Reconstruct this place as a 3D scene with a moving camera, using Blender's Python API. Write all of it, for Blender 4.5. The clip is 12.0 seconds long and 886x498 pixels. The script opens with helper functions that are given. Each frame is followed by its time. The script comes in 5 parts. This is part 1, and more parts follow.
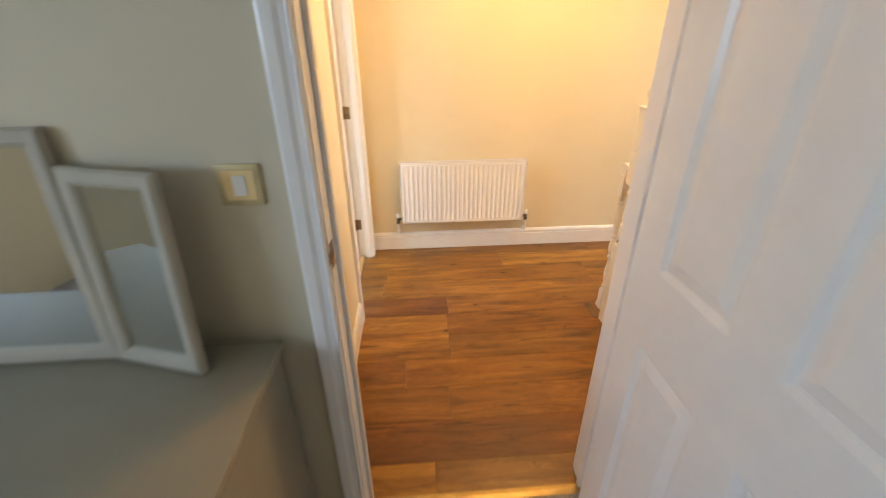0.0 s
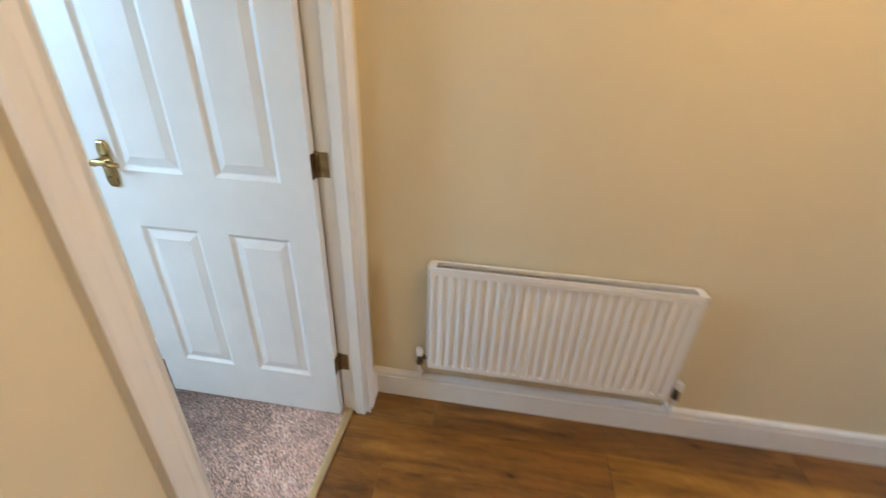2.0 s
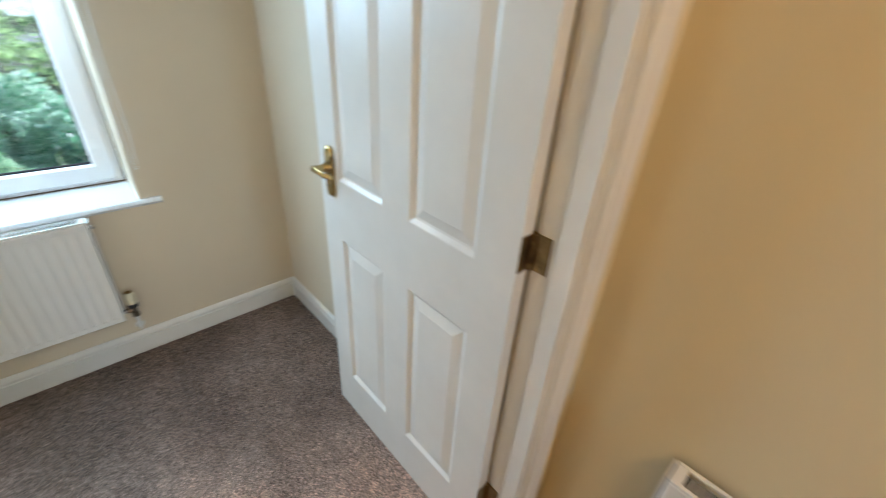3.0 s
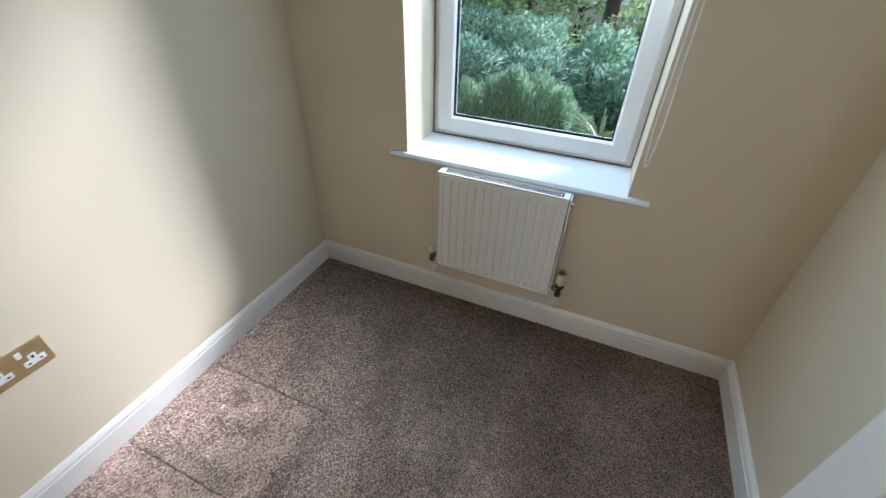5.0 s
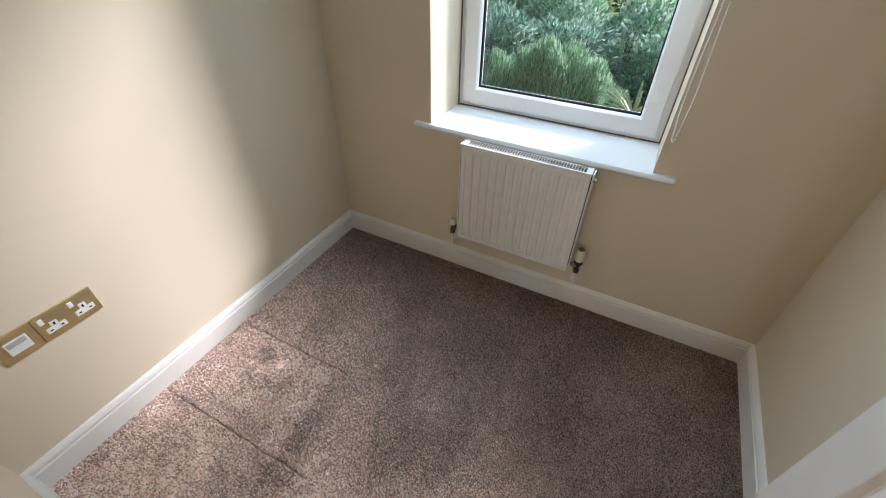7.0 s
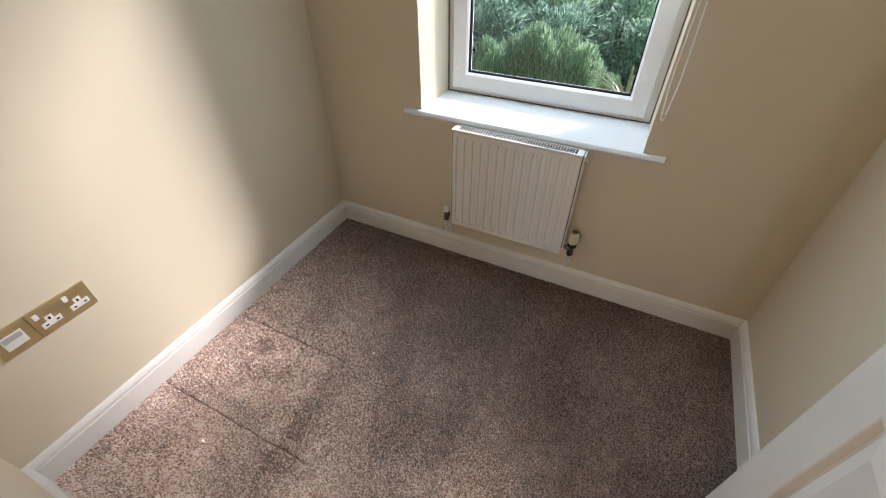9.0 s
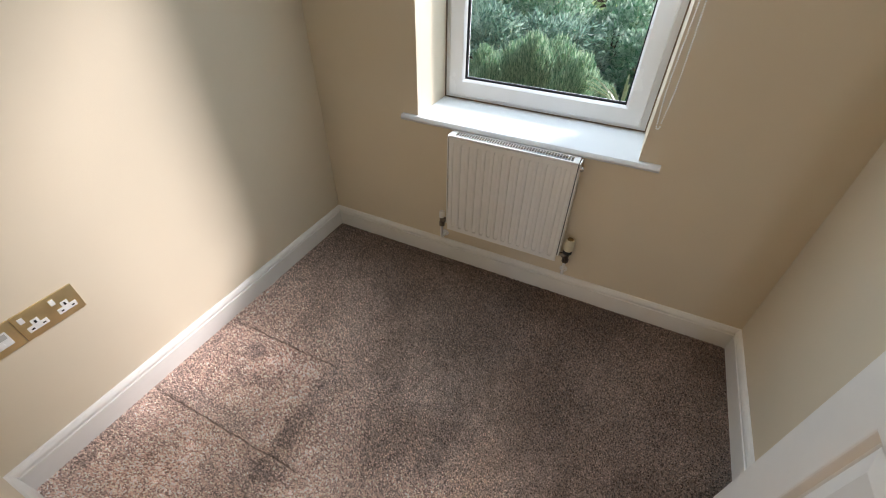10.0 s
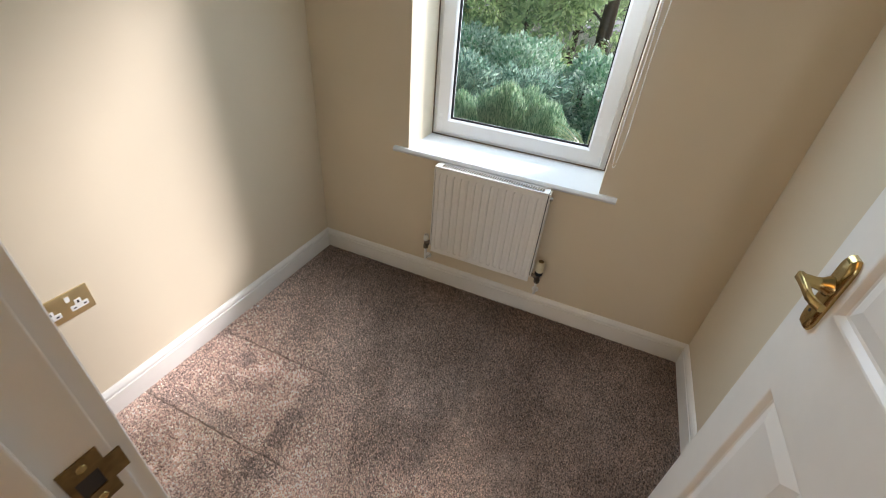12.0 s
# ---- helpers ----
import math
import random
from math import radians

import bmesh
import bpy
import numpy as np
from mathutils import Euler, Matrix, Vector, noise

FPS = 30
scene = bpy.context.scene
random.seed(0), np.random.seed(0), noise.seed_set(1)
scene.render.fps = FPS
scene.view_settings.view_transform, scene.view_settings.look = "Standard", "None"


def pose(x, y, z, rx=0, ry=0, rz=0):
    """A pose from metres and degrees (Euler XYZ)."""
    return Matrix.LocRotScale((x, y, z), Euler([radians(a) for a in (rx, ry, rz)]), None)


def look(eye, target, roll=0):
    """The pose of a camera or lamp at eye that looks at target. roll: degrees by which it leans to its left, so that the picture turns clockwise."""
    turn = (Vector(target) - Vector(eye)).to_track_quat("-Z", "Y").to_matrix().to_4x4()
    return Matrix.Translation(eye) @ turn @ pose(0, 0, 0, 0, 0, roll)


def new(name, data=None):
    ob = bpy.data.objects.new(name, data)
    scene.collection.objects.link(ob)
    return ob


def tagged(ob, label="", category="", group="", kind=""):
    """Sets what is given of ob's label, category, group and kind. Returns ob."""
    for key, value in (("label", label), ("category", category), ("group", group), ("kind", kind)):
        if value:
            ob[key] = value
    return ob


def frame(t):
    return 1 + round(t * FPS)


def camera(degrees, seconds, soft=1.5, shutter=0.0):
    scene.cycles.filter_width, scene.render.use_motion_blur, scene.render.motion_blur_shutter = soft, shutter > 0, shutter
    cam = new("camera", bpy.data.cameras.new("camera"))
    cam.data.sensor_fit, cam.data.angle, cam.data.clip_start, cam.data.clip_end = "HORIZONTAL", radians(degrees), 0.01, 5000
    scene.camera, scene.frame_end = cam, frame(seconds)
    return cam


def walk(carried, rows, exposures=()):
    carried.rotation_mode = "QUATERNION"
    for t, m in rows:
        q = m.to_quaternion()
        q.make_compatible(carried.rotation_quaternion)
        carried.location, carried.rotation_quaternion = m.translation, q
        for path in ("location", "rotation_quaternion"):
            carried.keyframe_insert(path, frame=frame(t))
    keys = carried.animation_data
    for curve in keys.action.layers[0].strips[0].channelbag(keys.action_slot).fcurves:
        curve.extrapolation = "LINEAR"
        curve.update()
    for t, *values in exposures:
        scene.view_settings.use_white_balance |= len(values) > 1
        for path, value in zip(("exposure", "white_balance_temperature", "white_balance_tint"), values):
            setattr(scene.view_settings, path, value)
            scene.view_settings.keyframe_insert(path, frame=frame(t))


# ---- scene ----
cam = camera(94.9, 12.0, soft=0.95, shutter=0.4)
PATH = [
    (0, (0.56, 0.619, 1.424), (0.687, 2.404, 0.531), -0.4),
    (0.3, (0.538, 0.89, 1.433), (0.787, 2.656, 0.528), 0.6),
    (0.5, (0.585, 1.053, 1.439), (0.82, 2.812, 0.515), 0.3),
    (0.7, (0.572, 1.218, 1.457), (0.851, 2.956, 0.509), 1.4),
    (1, (0.629, 1.444, 1.421), (0.851, 3.196, 0.481), 1.1),
    (1.2, (0.673, 1.605, 1.422), (0.831, 3.366, 0.488), 1.0),
    (1.5, (0.709, 1.842, 1.434), (0.783, 3.591, 0.468), 1.7),
    (1.8, (0.691, 2.093, 1.42), (0.633, 3.853, 0.473), 2.7),
    (2, (0.670, 2.252, 1.398), (0.430, 4.006, 0.470), 2.2),
    (2.5, (0.594, 2.586, 1.392), (-0.164, 4.18, 0.451), 2.7),
    (3, (0.481, 2.8, 1.411), (-0.762, 4.012, 0.418), 3.8),
    (3.5, (0.265, 2.844, 1.401), (-1.321, 3.509, 0.379), 4.7),
    (3.7, (0.171, 2.817, 1.422), (-1.473, 3.259, 0.372), 5.9),
    (5.3, (-0.011, 2.85, 1.383), (-1.445, 2.148, 0.178), 0.7),
    (5.5, (-0.001, 2.854, 1.383), (-1.414, 2.13, 0.167), 0.5),
    (6, (0.008, 2.858, 1.384), (-1.377, 2.135, 0.136), 0.8),
    (6.5, (0.009, 2.858, 1.379), (-1.36, 2.165, 0.096), 1.3),
    (7, (0.009, 2.876, 1.388), (-1.361, 2.18, 0.108), 0.9),
    (9, (0.023, 2.893, 1.373), (-1.333, 2.224, 0.065), -0.3),
    (9.5, (0.025, 2.894, 1.364), (-1.36, 2.226, 0.085), 0.1),
    (10, (0.017, 2.891, 1.368), (-1.366, 2.234, 0.082), 0.8),
    (10.5, (0.008, 2.873, 1.357), (-1.382, 2.217, 0.077), 1.6),
    (11, (0.122, 2.881, 1.379), (-1.335, 2.249, 0.163), 3.3),
    (11.5, (0.222, 2.9, 1.402), (-1.272, 2.314, 0.208), 4.8),
    (12, (0.203, 2.917, 1.411), (-1.335, 2.334, 0.273), 5.2),
]
# exposure in stops and white balance along the way
EXPO = [(0.0, 2.4, 6600, 16), (0.5, 2.08, 6500, 13), (1.0, 1.9, 5200, 5), (1.5, 1.65, 4800, 7), (2.0, 1.47, 5400, 9), (2.5, 1.35, 5700, 9), (3.0, 1.2, 5900, 9), (3.5, 1.05, 5750, 4),
        (5.3, 0.5, 6050, 15), (6.0, 0.5, 6000, 14), (6.5, 0.5, 6200, 16), (7.0, 0.5, 6600, 18), (8.8, 0.5, 6950, 20), (10.5, 0.52, 7000, 20), (12.0, 0.62, 7000, 20)]
walk(cam, [(t, look(eye, target, roll)) for t, eye, target, roll in PATH], EXPO)

# ---- world and light ----
SUN_ELEV, SUN_AZ = 33.0, math.degrees(math.atan2(0.635, -0.772))   # azimuth from +x
world = bpy.data.worlds.new("world")
scene.world = world
world.use_nodes = True
wn, wl = world.node_tree.nodes, world.node_tree.links
sky = wn.new("ShaderNodeTexSky")
sky.sky_type, sky.sun_disc = "NISHITA", False
sky.sun_elevation, sky.sun_rotation = radians(SUN_ELEV), radians(90 - SUN_AZ)
wl.new(sky.outputs[0], wn["Background"].inputs[0])
wn["Background"].inputs[1].default_value = 0.15


def lamp(name, kind, m, energy, color, **kw):
    d = bpy.data.lights.new(name, kind)
    d.energy, d.color = energy, color
    for k, v in kw.items():
        if k == "size":
            d.size = v
        if k == "size_y":
            d.shape, d.size_y = "RECTANGLE", v
        if k == "angle":
            d.angle = radians(v)
        if k == "radius":
            d.shadow_soft_size = v
    ob = new(name, d)
    ob.matrix_basis = m
    return ob


sd = Vector((math.cos(radians(SUN_AZ)) * math.cos(radians(SUN_ELEV)), math.sin(radians(SUN_AZ)) * math.cos(radians(SUN_ELEV)), math.sin(radians(SUN_ELEV))))
lamp("sun", "SUN", look(sd * 50, (0, 0, 0)), 3.6, (0.91, 0.955, 1.0), angle=11)
# ceiling lamp of the hall, daylight in the bedroom's and the far room's windows
lamp("hall_lamp", "POINT", pose(1.35, 2.55, 2.22), 8.8, (1.0, 0.59, 0.21), radius=0.09)
lamp("bedroom_daylight", "AREA", look((-2.36, -0.5, 1.73), (1.0, 0.7, 1.0)), 7.0, (0.50, 0.72, 1.0), size=1.1, size_y=0.75)
lamp("room_daylight", "AREA", look((-1.655, 2.52, 1.60), (-0.80, 2.95, 0.10)), 10.3, (0.58, 0.82, 1.0), size=0.56, size_y=0.9)
lamp("far_room_daylight", "AREA", look((4.3, 6.0, 1.5), (4.0, 3.0, 1.1)), 18, (0.35, 0.70, 1.0), size=1.2, size_y=1.1)

# added fill lamp in an unseen east opening, brightens the hall wall
lamp("hall_east_fill", "AREA", look((5.15, 3.0, 1.55), (1.0, 3.0, 0.7)), 13, (0.74, 0.86, 1.0), size=0.6, size_y=1.0)

# ---- materials ----
def material(name, rough=0.5, metal=0.0, spec=0.5):
    m = bpy.data.materials.new(name)
    m.use_nodes = True
    b = m.node_tree.nodes["Principled BSDF"]
    b.inputs["Roughness"].default_value, b.inputs["Metallic"].default_value = rough, metal
    b.inputs["Specular IOR Level"].default_value = spec
    return m, m.node_tree.nodes, m.node_tree.links, b


def coords(n, l, scale=(1, 1, 1), out="Object"):
    tc, mp = n.new("ShaderNodeTexCoord"), n.new("ShaderNodeMapping")
    l.new(tc.outputs[out], mp.inputs[0])
    mp.inputs["Scale"].default_value = scale
    return mp.outputs[0]


def noise_tex(n, l, vec, scale, detail=4, rough=0.55, dist=0.0):
    t = n.new("ShaderNodeTexNoise")
    t.inputs["Scale"].default_value, t.inputs["Detail"].default_value = scale, detail
    t.inputs["Roughness"].default_value, t.inputs["Distortion"].default_value = rough, dist
    l.new(vec, t.inputs["Vector"])
    return t.outputs[0]


def ramp(n, l, fac, stops):
    r = n.new("ShaderNodeValToRGB")
    while len(r.color_ramp.elements) < len(stops):
        r.color_ramp.elements.new(0.5)
    for e, (p, c) in zip(r.color_ramp.elements, stops):
        e.position, e.color = p, (*c, 1)
    l.new(fac, r.inputs[0])
    return r.outputs[0]


def mix(n, l, fac, a, b, blend="MIX"):
    x = n.new("ShaderNodeMix")
    x.data_type, x.blend_type = "RGBA", blend
    for sock, v in ((x.inputs[0], fac), (x.inputs[6], a), (x.inputs[7], b)):
        if isinstance(v, (int, float)):
            sock.default_value = v
        elif isinstance(v, tuple):
            sock.default_value = (*v, 1)
        else:
            l.new(v, sock)
    return x.outputs[2]


def math_node(n, l, op, a, b=0.0, clamp=False):
    x = n.new("ShaderNodeMath")
    x.operation, x.use_clamp = op, clamp
    for sock, v in ((x.inputs[0], a), (x.inputs[1], b)):
        if isinstance(v, (int, float)):
            sock.default_value = v
        else:
            l.new(v, sock)
    return x.outputs[0]


def bump(n, l, b, height, strength=0.2, dist=0.002):
    x = n.new("ShaderNodeBump")
    x.inputs["Strength"].default_value, x.inputs["Distance"].default_value = strength, dist
    l.new(height, x.inputs["Height"])
    l.new(x.outputs[0], b.inputs["Normal"])


def plain(name, c, rough=0.5, metal=0.0, var=0.08, scale=6.0, bumps=0.12, bscale=250.0, spec=0.5):
    m, n, l, b = material(name, rough, metal, spec)
    v = coords(n, l)
    big = noise_tex(n, l, v, scale, 5)
    lo, hi = tuple(x * (1 - var) for x in c), tuple(min(1, x * (1 + var)) for x in c)
    l.new(ramp(n, l, big, [(0.3, lo), (0.7, hi)]), b.inputs["Base Color"])
    fine = noise_tex(n, l, v, bscale, 3)
    bump(n, l, b, fine, bumps, 0.001)
    r = n.new("ShaderNodeMapRange")
    r.inputs[3].default_value, r.inputs[4].default_value = max(0, rough - 0.07), min(1, rough + 0.07)
    l.new(big, r.inputs[0])
    l.new(r.outputs[0], b.inputs["Roughness"])
    return m


def wall_paint(name, c):
    m, n, l, b = material(name, 0.75, 0, 0.3)
    v = coords(n, l)
    big = noise_tex(n, l, v, 1.7, 4)
    col = ramp(n, l, big, [(0.3, tuple(x * 0.96 for x in c)), (0.7, tuple(x * 1.02 for x in c))])
    l.new(col, b.inputs["Base Color"])
    h = math_node(n, l, "ADD", noise_tex(n, l, v, 420, 2), math_node(n, l, "MULTIPLY", noise_tex(n, l, v, 9, 3), 1.5))
    bump(n, l, b, h, 0.12, 0.0015)
    return m


def wood_floor(name, tint):
    m, n, l, b = material(name, 0.36)
    tc, oi, cm, mp = n.new("ShaderNodeTexCoord"), n.new("ShaderNodeObjectInfo"), n.new("ShaderNodeCombineXYZ"), n.new("ShaderNodeVectorMath")
    rnd = math_node(n, l, "MULTIPLY", oi.outputs["Random"], 37.0)
    l.new(rnd, cm.inputs[0]), l.new(rnd, cm.inputs[1])
    mp.operation = "ADD"
    l.new(tc.outputs["Object"], mp.inputs[0]), l.new(cm.outputs[0], mp.inputs[1])
    st = n.new("ShaderNodeMapping")
    st.inputs["Scale"].default_value = (1.0, 7.0, 1.0)
    l.new(mp.outputs[0], st.inputs[0])
    grain = noise_tex(n, l, st.outputs[0], 2.1, 8, 0.66, 0.9)
    fine = noise_tex(n, l, st.outputs[0], 26.0, 6, 0.75)
    base = ramp(n, l, grain, [(0.28, (0.060, 0.025, 0.008)), (0.42, (0.170, 0.078, 0.022)), (0.58, (0.265, 0.130, 0.037)), (0.76, (0.42, 0.235, 0.075))])
    tone = ramp(n, l, oi.outputs["Random"], [(0.0, (0.88, 0.85, 0.83)), (0.5, (0.98, 0.97, 0.95)), (1.0, (1.10, 1.12, 1.08))])
    c = mix(n, l, 1.0, mix(n, l, 1.0, base, tone, "MULTIPLY"), tint, "MULTIPLY")
    c = mix(n, l, 0.42, c, ramp(n, l, fine, [(0.35, (0.35, 0.3, 0.28)), (0.6, (1, 1, 1))]), "MULTIPLY")
    cr = n.new("ShaderNodeMapping")
    cr.inputs["Scale"].default_value = (0.9, 8.0, 1.0)
    l.new(mp.outputs[0], cr.inputs[0])
    crack = noise_tex(n, l, cr.outputs[0], 3.4, 5, 0.6, 1.6)
    c = mix(n, l, 0.8, c, ramp(n, l, crack, [(0.335, (0.30, 0.22, 0.18)), (0.365, (1, 1, 1))]), "MULTIPLY")
    # knots: dark spots, with streaks of figure round them
    ks = n.new("ShaderNodeMapping")
    ks.inputs["Scale"].default_value = (2.6, 6.0, 1.0)
    l.new(mp.outputs[0], ks.inputs[0])
    vo = n.new("ShaderNodeTexVoronoi")
    vo.inputs["Scale"].default_value = 1.6
    wob = noise_tex(n, l, mp.outputs[0], 30.0, 3)
    l.new(ks.outputs[0], vo.inputs["Vector"])
    kd = math_node(n, l, "ADD", vo.outputs["Distance"], math_node(n, l, "MULTIPLY", wob, 0.06))
    knot = ramp(n, l, kd, [(0.055, (0.08, 0.055, 0.045)), (0.085, (0.40, 0.34, 0.30)), (0.11, (0.75, 0.70, 0.66)), (0.24, (1, 1, 1))])
    ksep = n.new("ShaderNodeSeparateXYZ")
    l.new(vo.outputs["Color"], ksep.inputs[0])
    few = math_node(n, l, "GREATER_THAN", ksep.outputs[0], 0.72)
    c = mix(n, l, few, c, mix(n, l, 1.0, c, knot, "MULTIPLY"))
    l.new(c, b.inputs["Base Color"])
    r = n.new("ShaderNodeMapRange")
    r.inputs[3].default_value, r.inputs[4].default_value = 0.30, 0.50
    l.new(grain, r.inputs[0]), l.new(r.outputs[0], b.inputs["Roughness"])
    bump(n, l, b, fine, 0.18, 0.0012)
    return m


def carpet(name, c, worn, stripes=False, pile_variation=False):
    m, n, l, b = material(name, 0.95, 0, 0.15)
    v = coords(n, l)
    fine, mid, big = noise_tex(n, l, v, 230, 2, 0.7), noise_tex(n, l, v, 24, 4, 0.6), noise_tex(n, l, v, 3.6, 5, 0.6, 0.8)
    k = 0.75 if stripes else 0.6
    d, u = tuple(x * k for x in c), tuple(min(1, x * (1.25 if stripes else 1.4)) for x in c)
    col = ramp(n, l, fine, [(0.38, d), (0.5, c), (0.62, u)])
    col = mix(n, l, 0.5, col, ramp(n, l, mid, [(0.35, (0.72, 0.70, 0.68)), (0.65, (1.15, 1.12, 1.1))]), "MULTIPLY")
    col = mix(n, l, 0.7 if pile_variation else 0.8, col, ramp(n, l, big, [(0.36, (0.84, 0.82, 0.80)), (0.48, (0.97, 0.96, 0.95)), (0.62, (1.13, 1.12, 1.12))]), "MULTIPLY")
    if stripes:
        sp = n.new("ShaderNodeSeparateXYZ")
        l.new(v, sp.inputs[0])
        for out, freq, dark in ((sp.outputs[0], 52.0, 0.62), (sp.outputs[0], 21.0, 0.72), (sp.outputs[1], 47.0, 0.45), (sp.outputs[1], 118.0, 0.6), (sp.outputs[1], 19.0, 0.78)):
            s = math_node(n, l, "SINE", math_node(n, l, "MULTIPLY", out, freq))
            col = mix(n, l, 0.75, col, ramp(n, l, s, [(0.55, (1.05, 1.02, 1.0)), (0.85, (dark, dark * 0.95, dark * 0.92))]), "MULTIPLY")
    if pile_variation:
        # strips between creases and side wall: brushed nap, with window light painted into colour
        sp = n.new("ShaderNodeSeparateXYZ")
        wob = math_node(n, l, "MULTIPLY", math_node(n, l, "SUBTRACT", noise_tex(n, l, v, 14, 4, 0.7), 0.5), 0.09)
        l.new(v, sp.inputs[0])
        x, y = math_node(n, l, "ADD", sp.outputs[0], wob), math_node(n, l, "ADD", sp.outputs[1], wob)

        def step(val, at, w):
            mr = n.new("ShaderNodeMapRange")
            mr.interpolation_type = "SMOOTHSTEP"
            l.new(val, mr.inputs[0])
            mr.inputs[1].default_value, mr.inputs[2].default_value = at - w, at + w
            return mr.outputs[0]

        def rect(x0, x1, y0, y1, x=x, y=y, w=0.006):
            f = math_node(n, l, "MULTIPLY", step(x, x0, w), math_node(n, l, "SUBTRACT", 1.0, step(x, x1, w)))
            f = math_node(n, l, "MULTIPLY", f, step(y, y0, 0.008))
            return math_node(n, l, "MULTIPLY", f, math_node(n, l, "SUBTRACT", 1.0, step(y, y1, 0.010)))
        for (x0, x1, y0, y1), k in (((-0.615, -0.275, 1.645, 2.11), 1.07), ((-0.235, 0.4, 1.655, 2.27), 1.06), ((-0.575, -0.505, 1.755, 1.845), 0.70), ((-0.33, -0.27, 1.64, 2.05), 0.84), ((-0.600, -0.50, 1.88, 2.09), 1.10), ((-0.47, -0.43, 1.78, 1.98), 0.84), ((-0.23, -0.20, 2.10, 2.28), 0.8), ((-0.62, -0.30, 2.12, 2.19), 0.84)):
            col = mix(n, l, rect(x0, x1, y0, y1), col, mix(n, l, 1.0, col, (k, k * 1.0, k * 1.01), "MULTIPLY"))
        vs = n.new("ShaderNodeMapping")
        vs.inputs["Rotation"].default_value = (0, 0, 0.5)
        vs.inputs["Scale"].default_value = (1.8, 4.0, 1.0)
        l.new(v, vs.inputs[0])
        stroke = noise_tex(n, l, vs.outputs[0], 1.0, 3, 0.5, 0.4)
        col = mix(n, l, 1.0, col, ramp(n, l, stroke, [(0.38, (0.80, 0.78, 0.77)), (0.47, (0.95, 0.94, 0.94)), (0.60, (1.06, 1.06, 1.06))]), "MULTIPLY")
        # daylight painted into the colour: paler from door to middle, darker by window wall
        daylight_falloff = math_node(n, l, "ADD", sp.outputs[0], math_node(n, l, "ADD", math_node(n, l, "MULTIPLY", wob, 2.5), math_node(n, l, "MULTIPLY", math_node(n, l, "SUBTRACT", sp.outputs[1], 2.2), -0.5)))
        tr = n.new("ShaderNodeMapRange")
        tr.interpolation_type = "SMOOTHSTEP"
        l.new(daylight_falloff, tr.inputs[0])
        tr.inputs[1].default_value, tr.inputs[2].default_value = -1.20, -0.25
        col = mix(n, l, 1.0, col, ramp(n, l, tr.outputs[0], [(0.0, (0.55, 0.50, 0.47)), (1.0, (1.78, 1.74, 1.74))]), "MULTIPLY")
        # shade of the creases and the tuck line painted in as thin dark lines
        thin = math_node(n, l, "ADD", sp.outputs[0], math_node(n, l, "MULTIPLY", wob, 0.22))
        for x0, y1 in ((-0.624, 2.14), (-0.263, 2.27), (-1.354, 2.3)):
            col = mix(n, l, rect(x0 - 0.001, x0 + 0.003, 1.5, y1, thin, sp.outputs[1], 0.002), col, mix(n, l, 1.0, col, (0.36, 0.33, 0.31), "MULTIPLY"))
        g = n.new("ShaderNodeNewGeometry")
        col = mix(n, l, 1.0, col, ramp(n, l, g.outputs["Random Per Island"], [(0.0, (0.32, 0.30, 0.29)), (0.35, (0.66, 0.64, 0.63)), (0.65, (1.15, 1.13, 1.12)), (1.0, (1.95, 1.91, 1.89))]), "MULTIPLY")
    l.new(col, b.inputs["Base Color"])
    b.inputs["Sheen Weight"].default_value, b.inputs["Sheen Roughness"].default_value = worn, 0.5
    bump(n, l, b, fine, 0.7, 0.004)
    return m


def leaf_material(name, c1, c2, spec=0.6, rough=0.34):
    m, n, l, b = material(name, rough, 0, spec)
    g = n.new("ShaderNodeNewGeometry")
    l.new(ramp(n, l, g.outputs["Random Per Island"], [(0.0, c1), (1.0, c2)]), b.inputs["Base Color"])
    tr, mx = n.new("ShaderNodeBsdfTranslucent"), n.new("ShaderNodeMixShader")
    l.new(ramp(n, l, g.outputs["Random Per Island"], [(0.0, tuple(min(0.95, x * 1.6) for x in c1)), (1.0, tuple(min(0.95, x * 1.6) for x in c2))]), tr.inputs[0])
    mx.inputs[0].default_value = 0.5
    l.new(b.outputs[0], mx.inputs[1]), l.new(tr.outputs[0], mx.inputs[2]), l.new(mx.outputs[0], n["Material Output"].inputs[0])
    return m


HALL_PAINT = wall_paint("hall_cream_paint", (0.79, 0.69, 0.475))
ROOM_PAINT = wall_paint("room_cream_paint", (0.76, 0.66, 0.51))
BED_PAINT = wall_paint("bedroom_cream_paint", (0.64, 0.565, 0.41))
CEIL = wall_paint("ceiling_white", (0.8, 0.79, 0.76))
WHITE = plain("white_gloss_paint", (0.85, 0.83, 0.79), 0.32, var=0.03, scale=9, bumps=0.08, bscale=60)
STAIR_WHITE = plain("cream_white_paint", (0.83, 0.79, 0.71), 0.38, var=0.04, scale=9, bumps=0.1, bscale=80)
RAD_WHITE = plain("radiator_enamel", (0.88, 0.86, 0.82), 0.3, var=0.02, scale=5, bumps=0.03)
UPVC = plain("white_upvc", (0.82, 0.82, 0.82), 0.25, var=0.03, scale=5, bumps=0.02)
SILL = plain("sill_gloss_white", (0.72, 0.73, 0.73), 0.4, var=0.012, scale=3, bumps=0.03, bscale=40)
BRASS = plain("polished_brass", (0.46, 0.335, 0.145), 0.24, 1.0, var=0.18, scale=18, bumps=0.04)
AGED_PLATE = plain("dull_brass_plate", (0.56, 0.47, 0.28), 0.5, 0.8, var=0.12, scale=14, bumps=0.04)
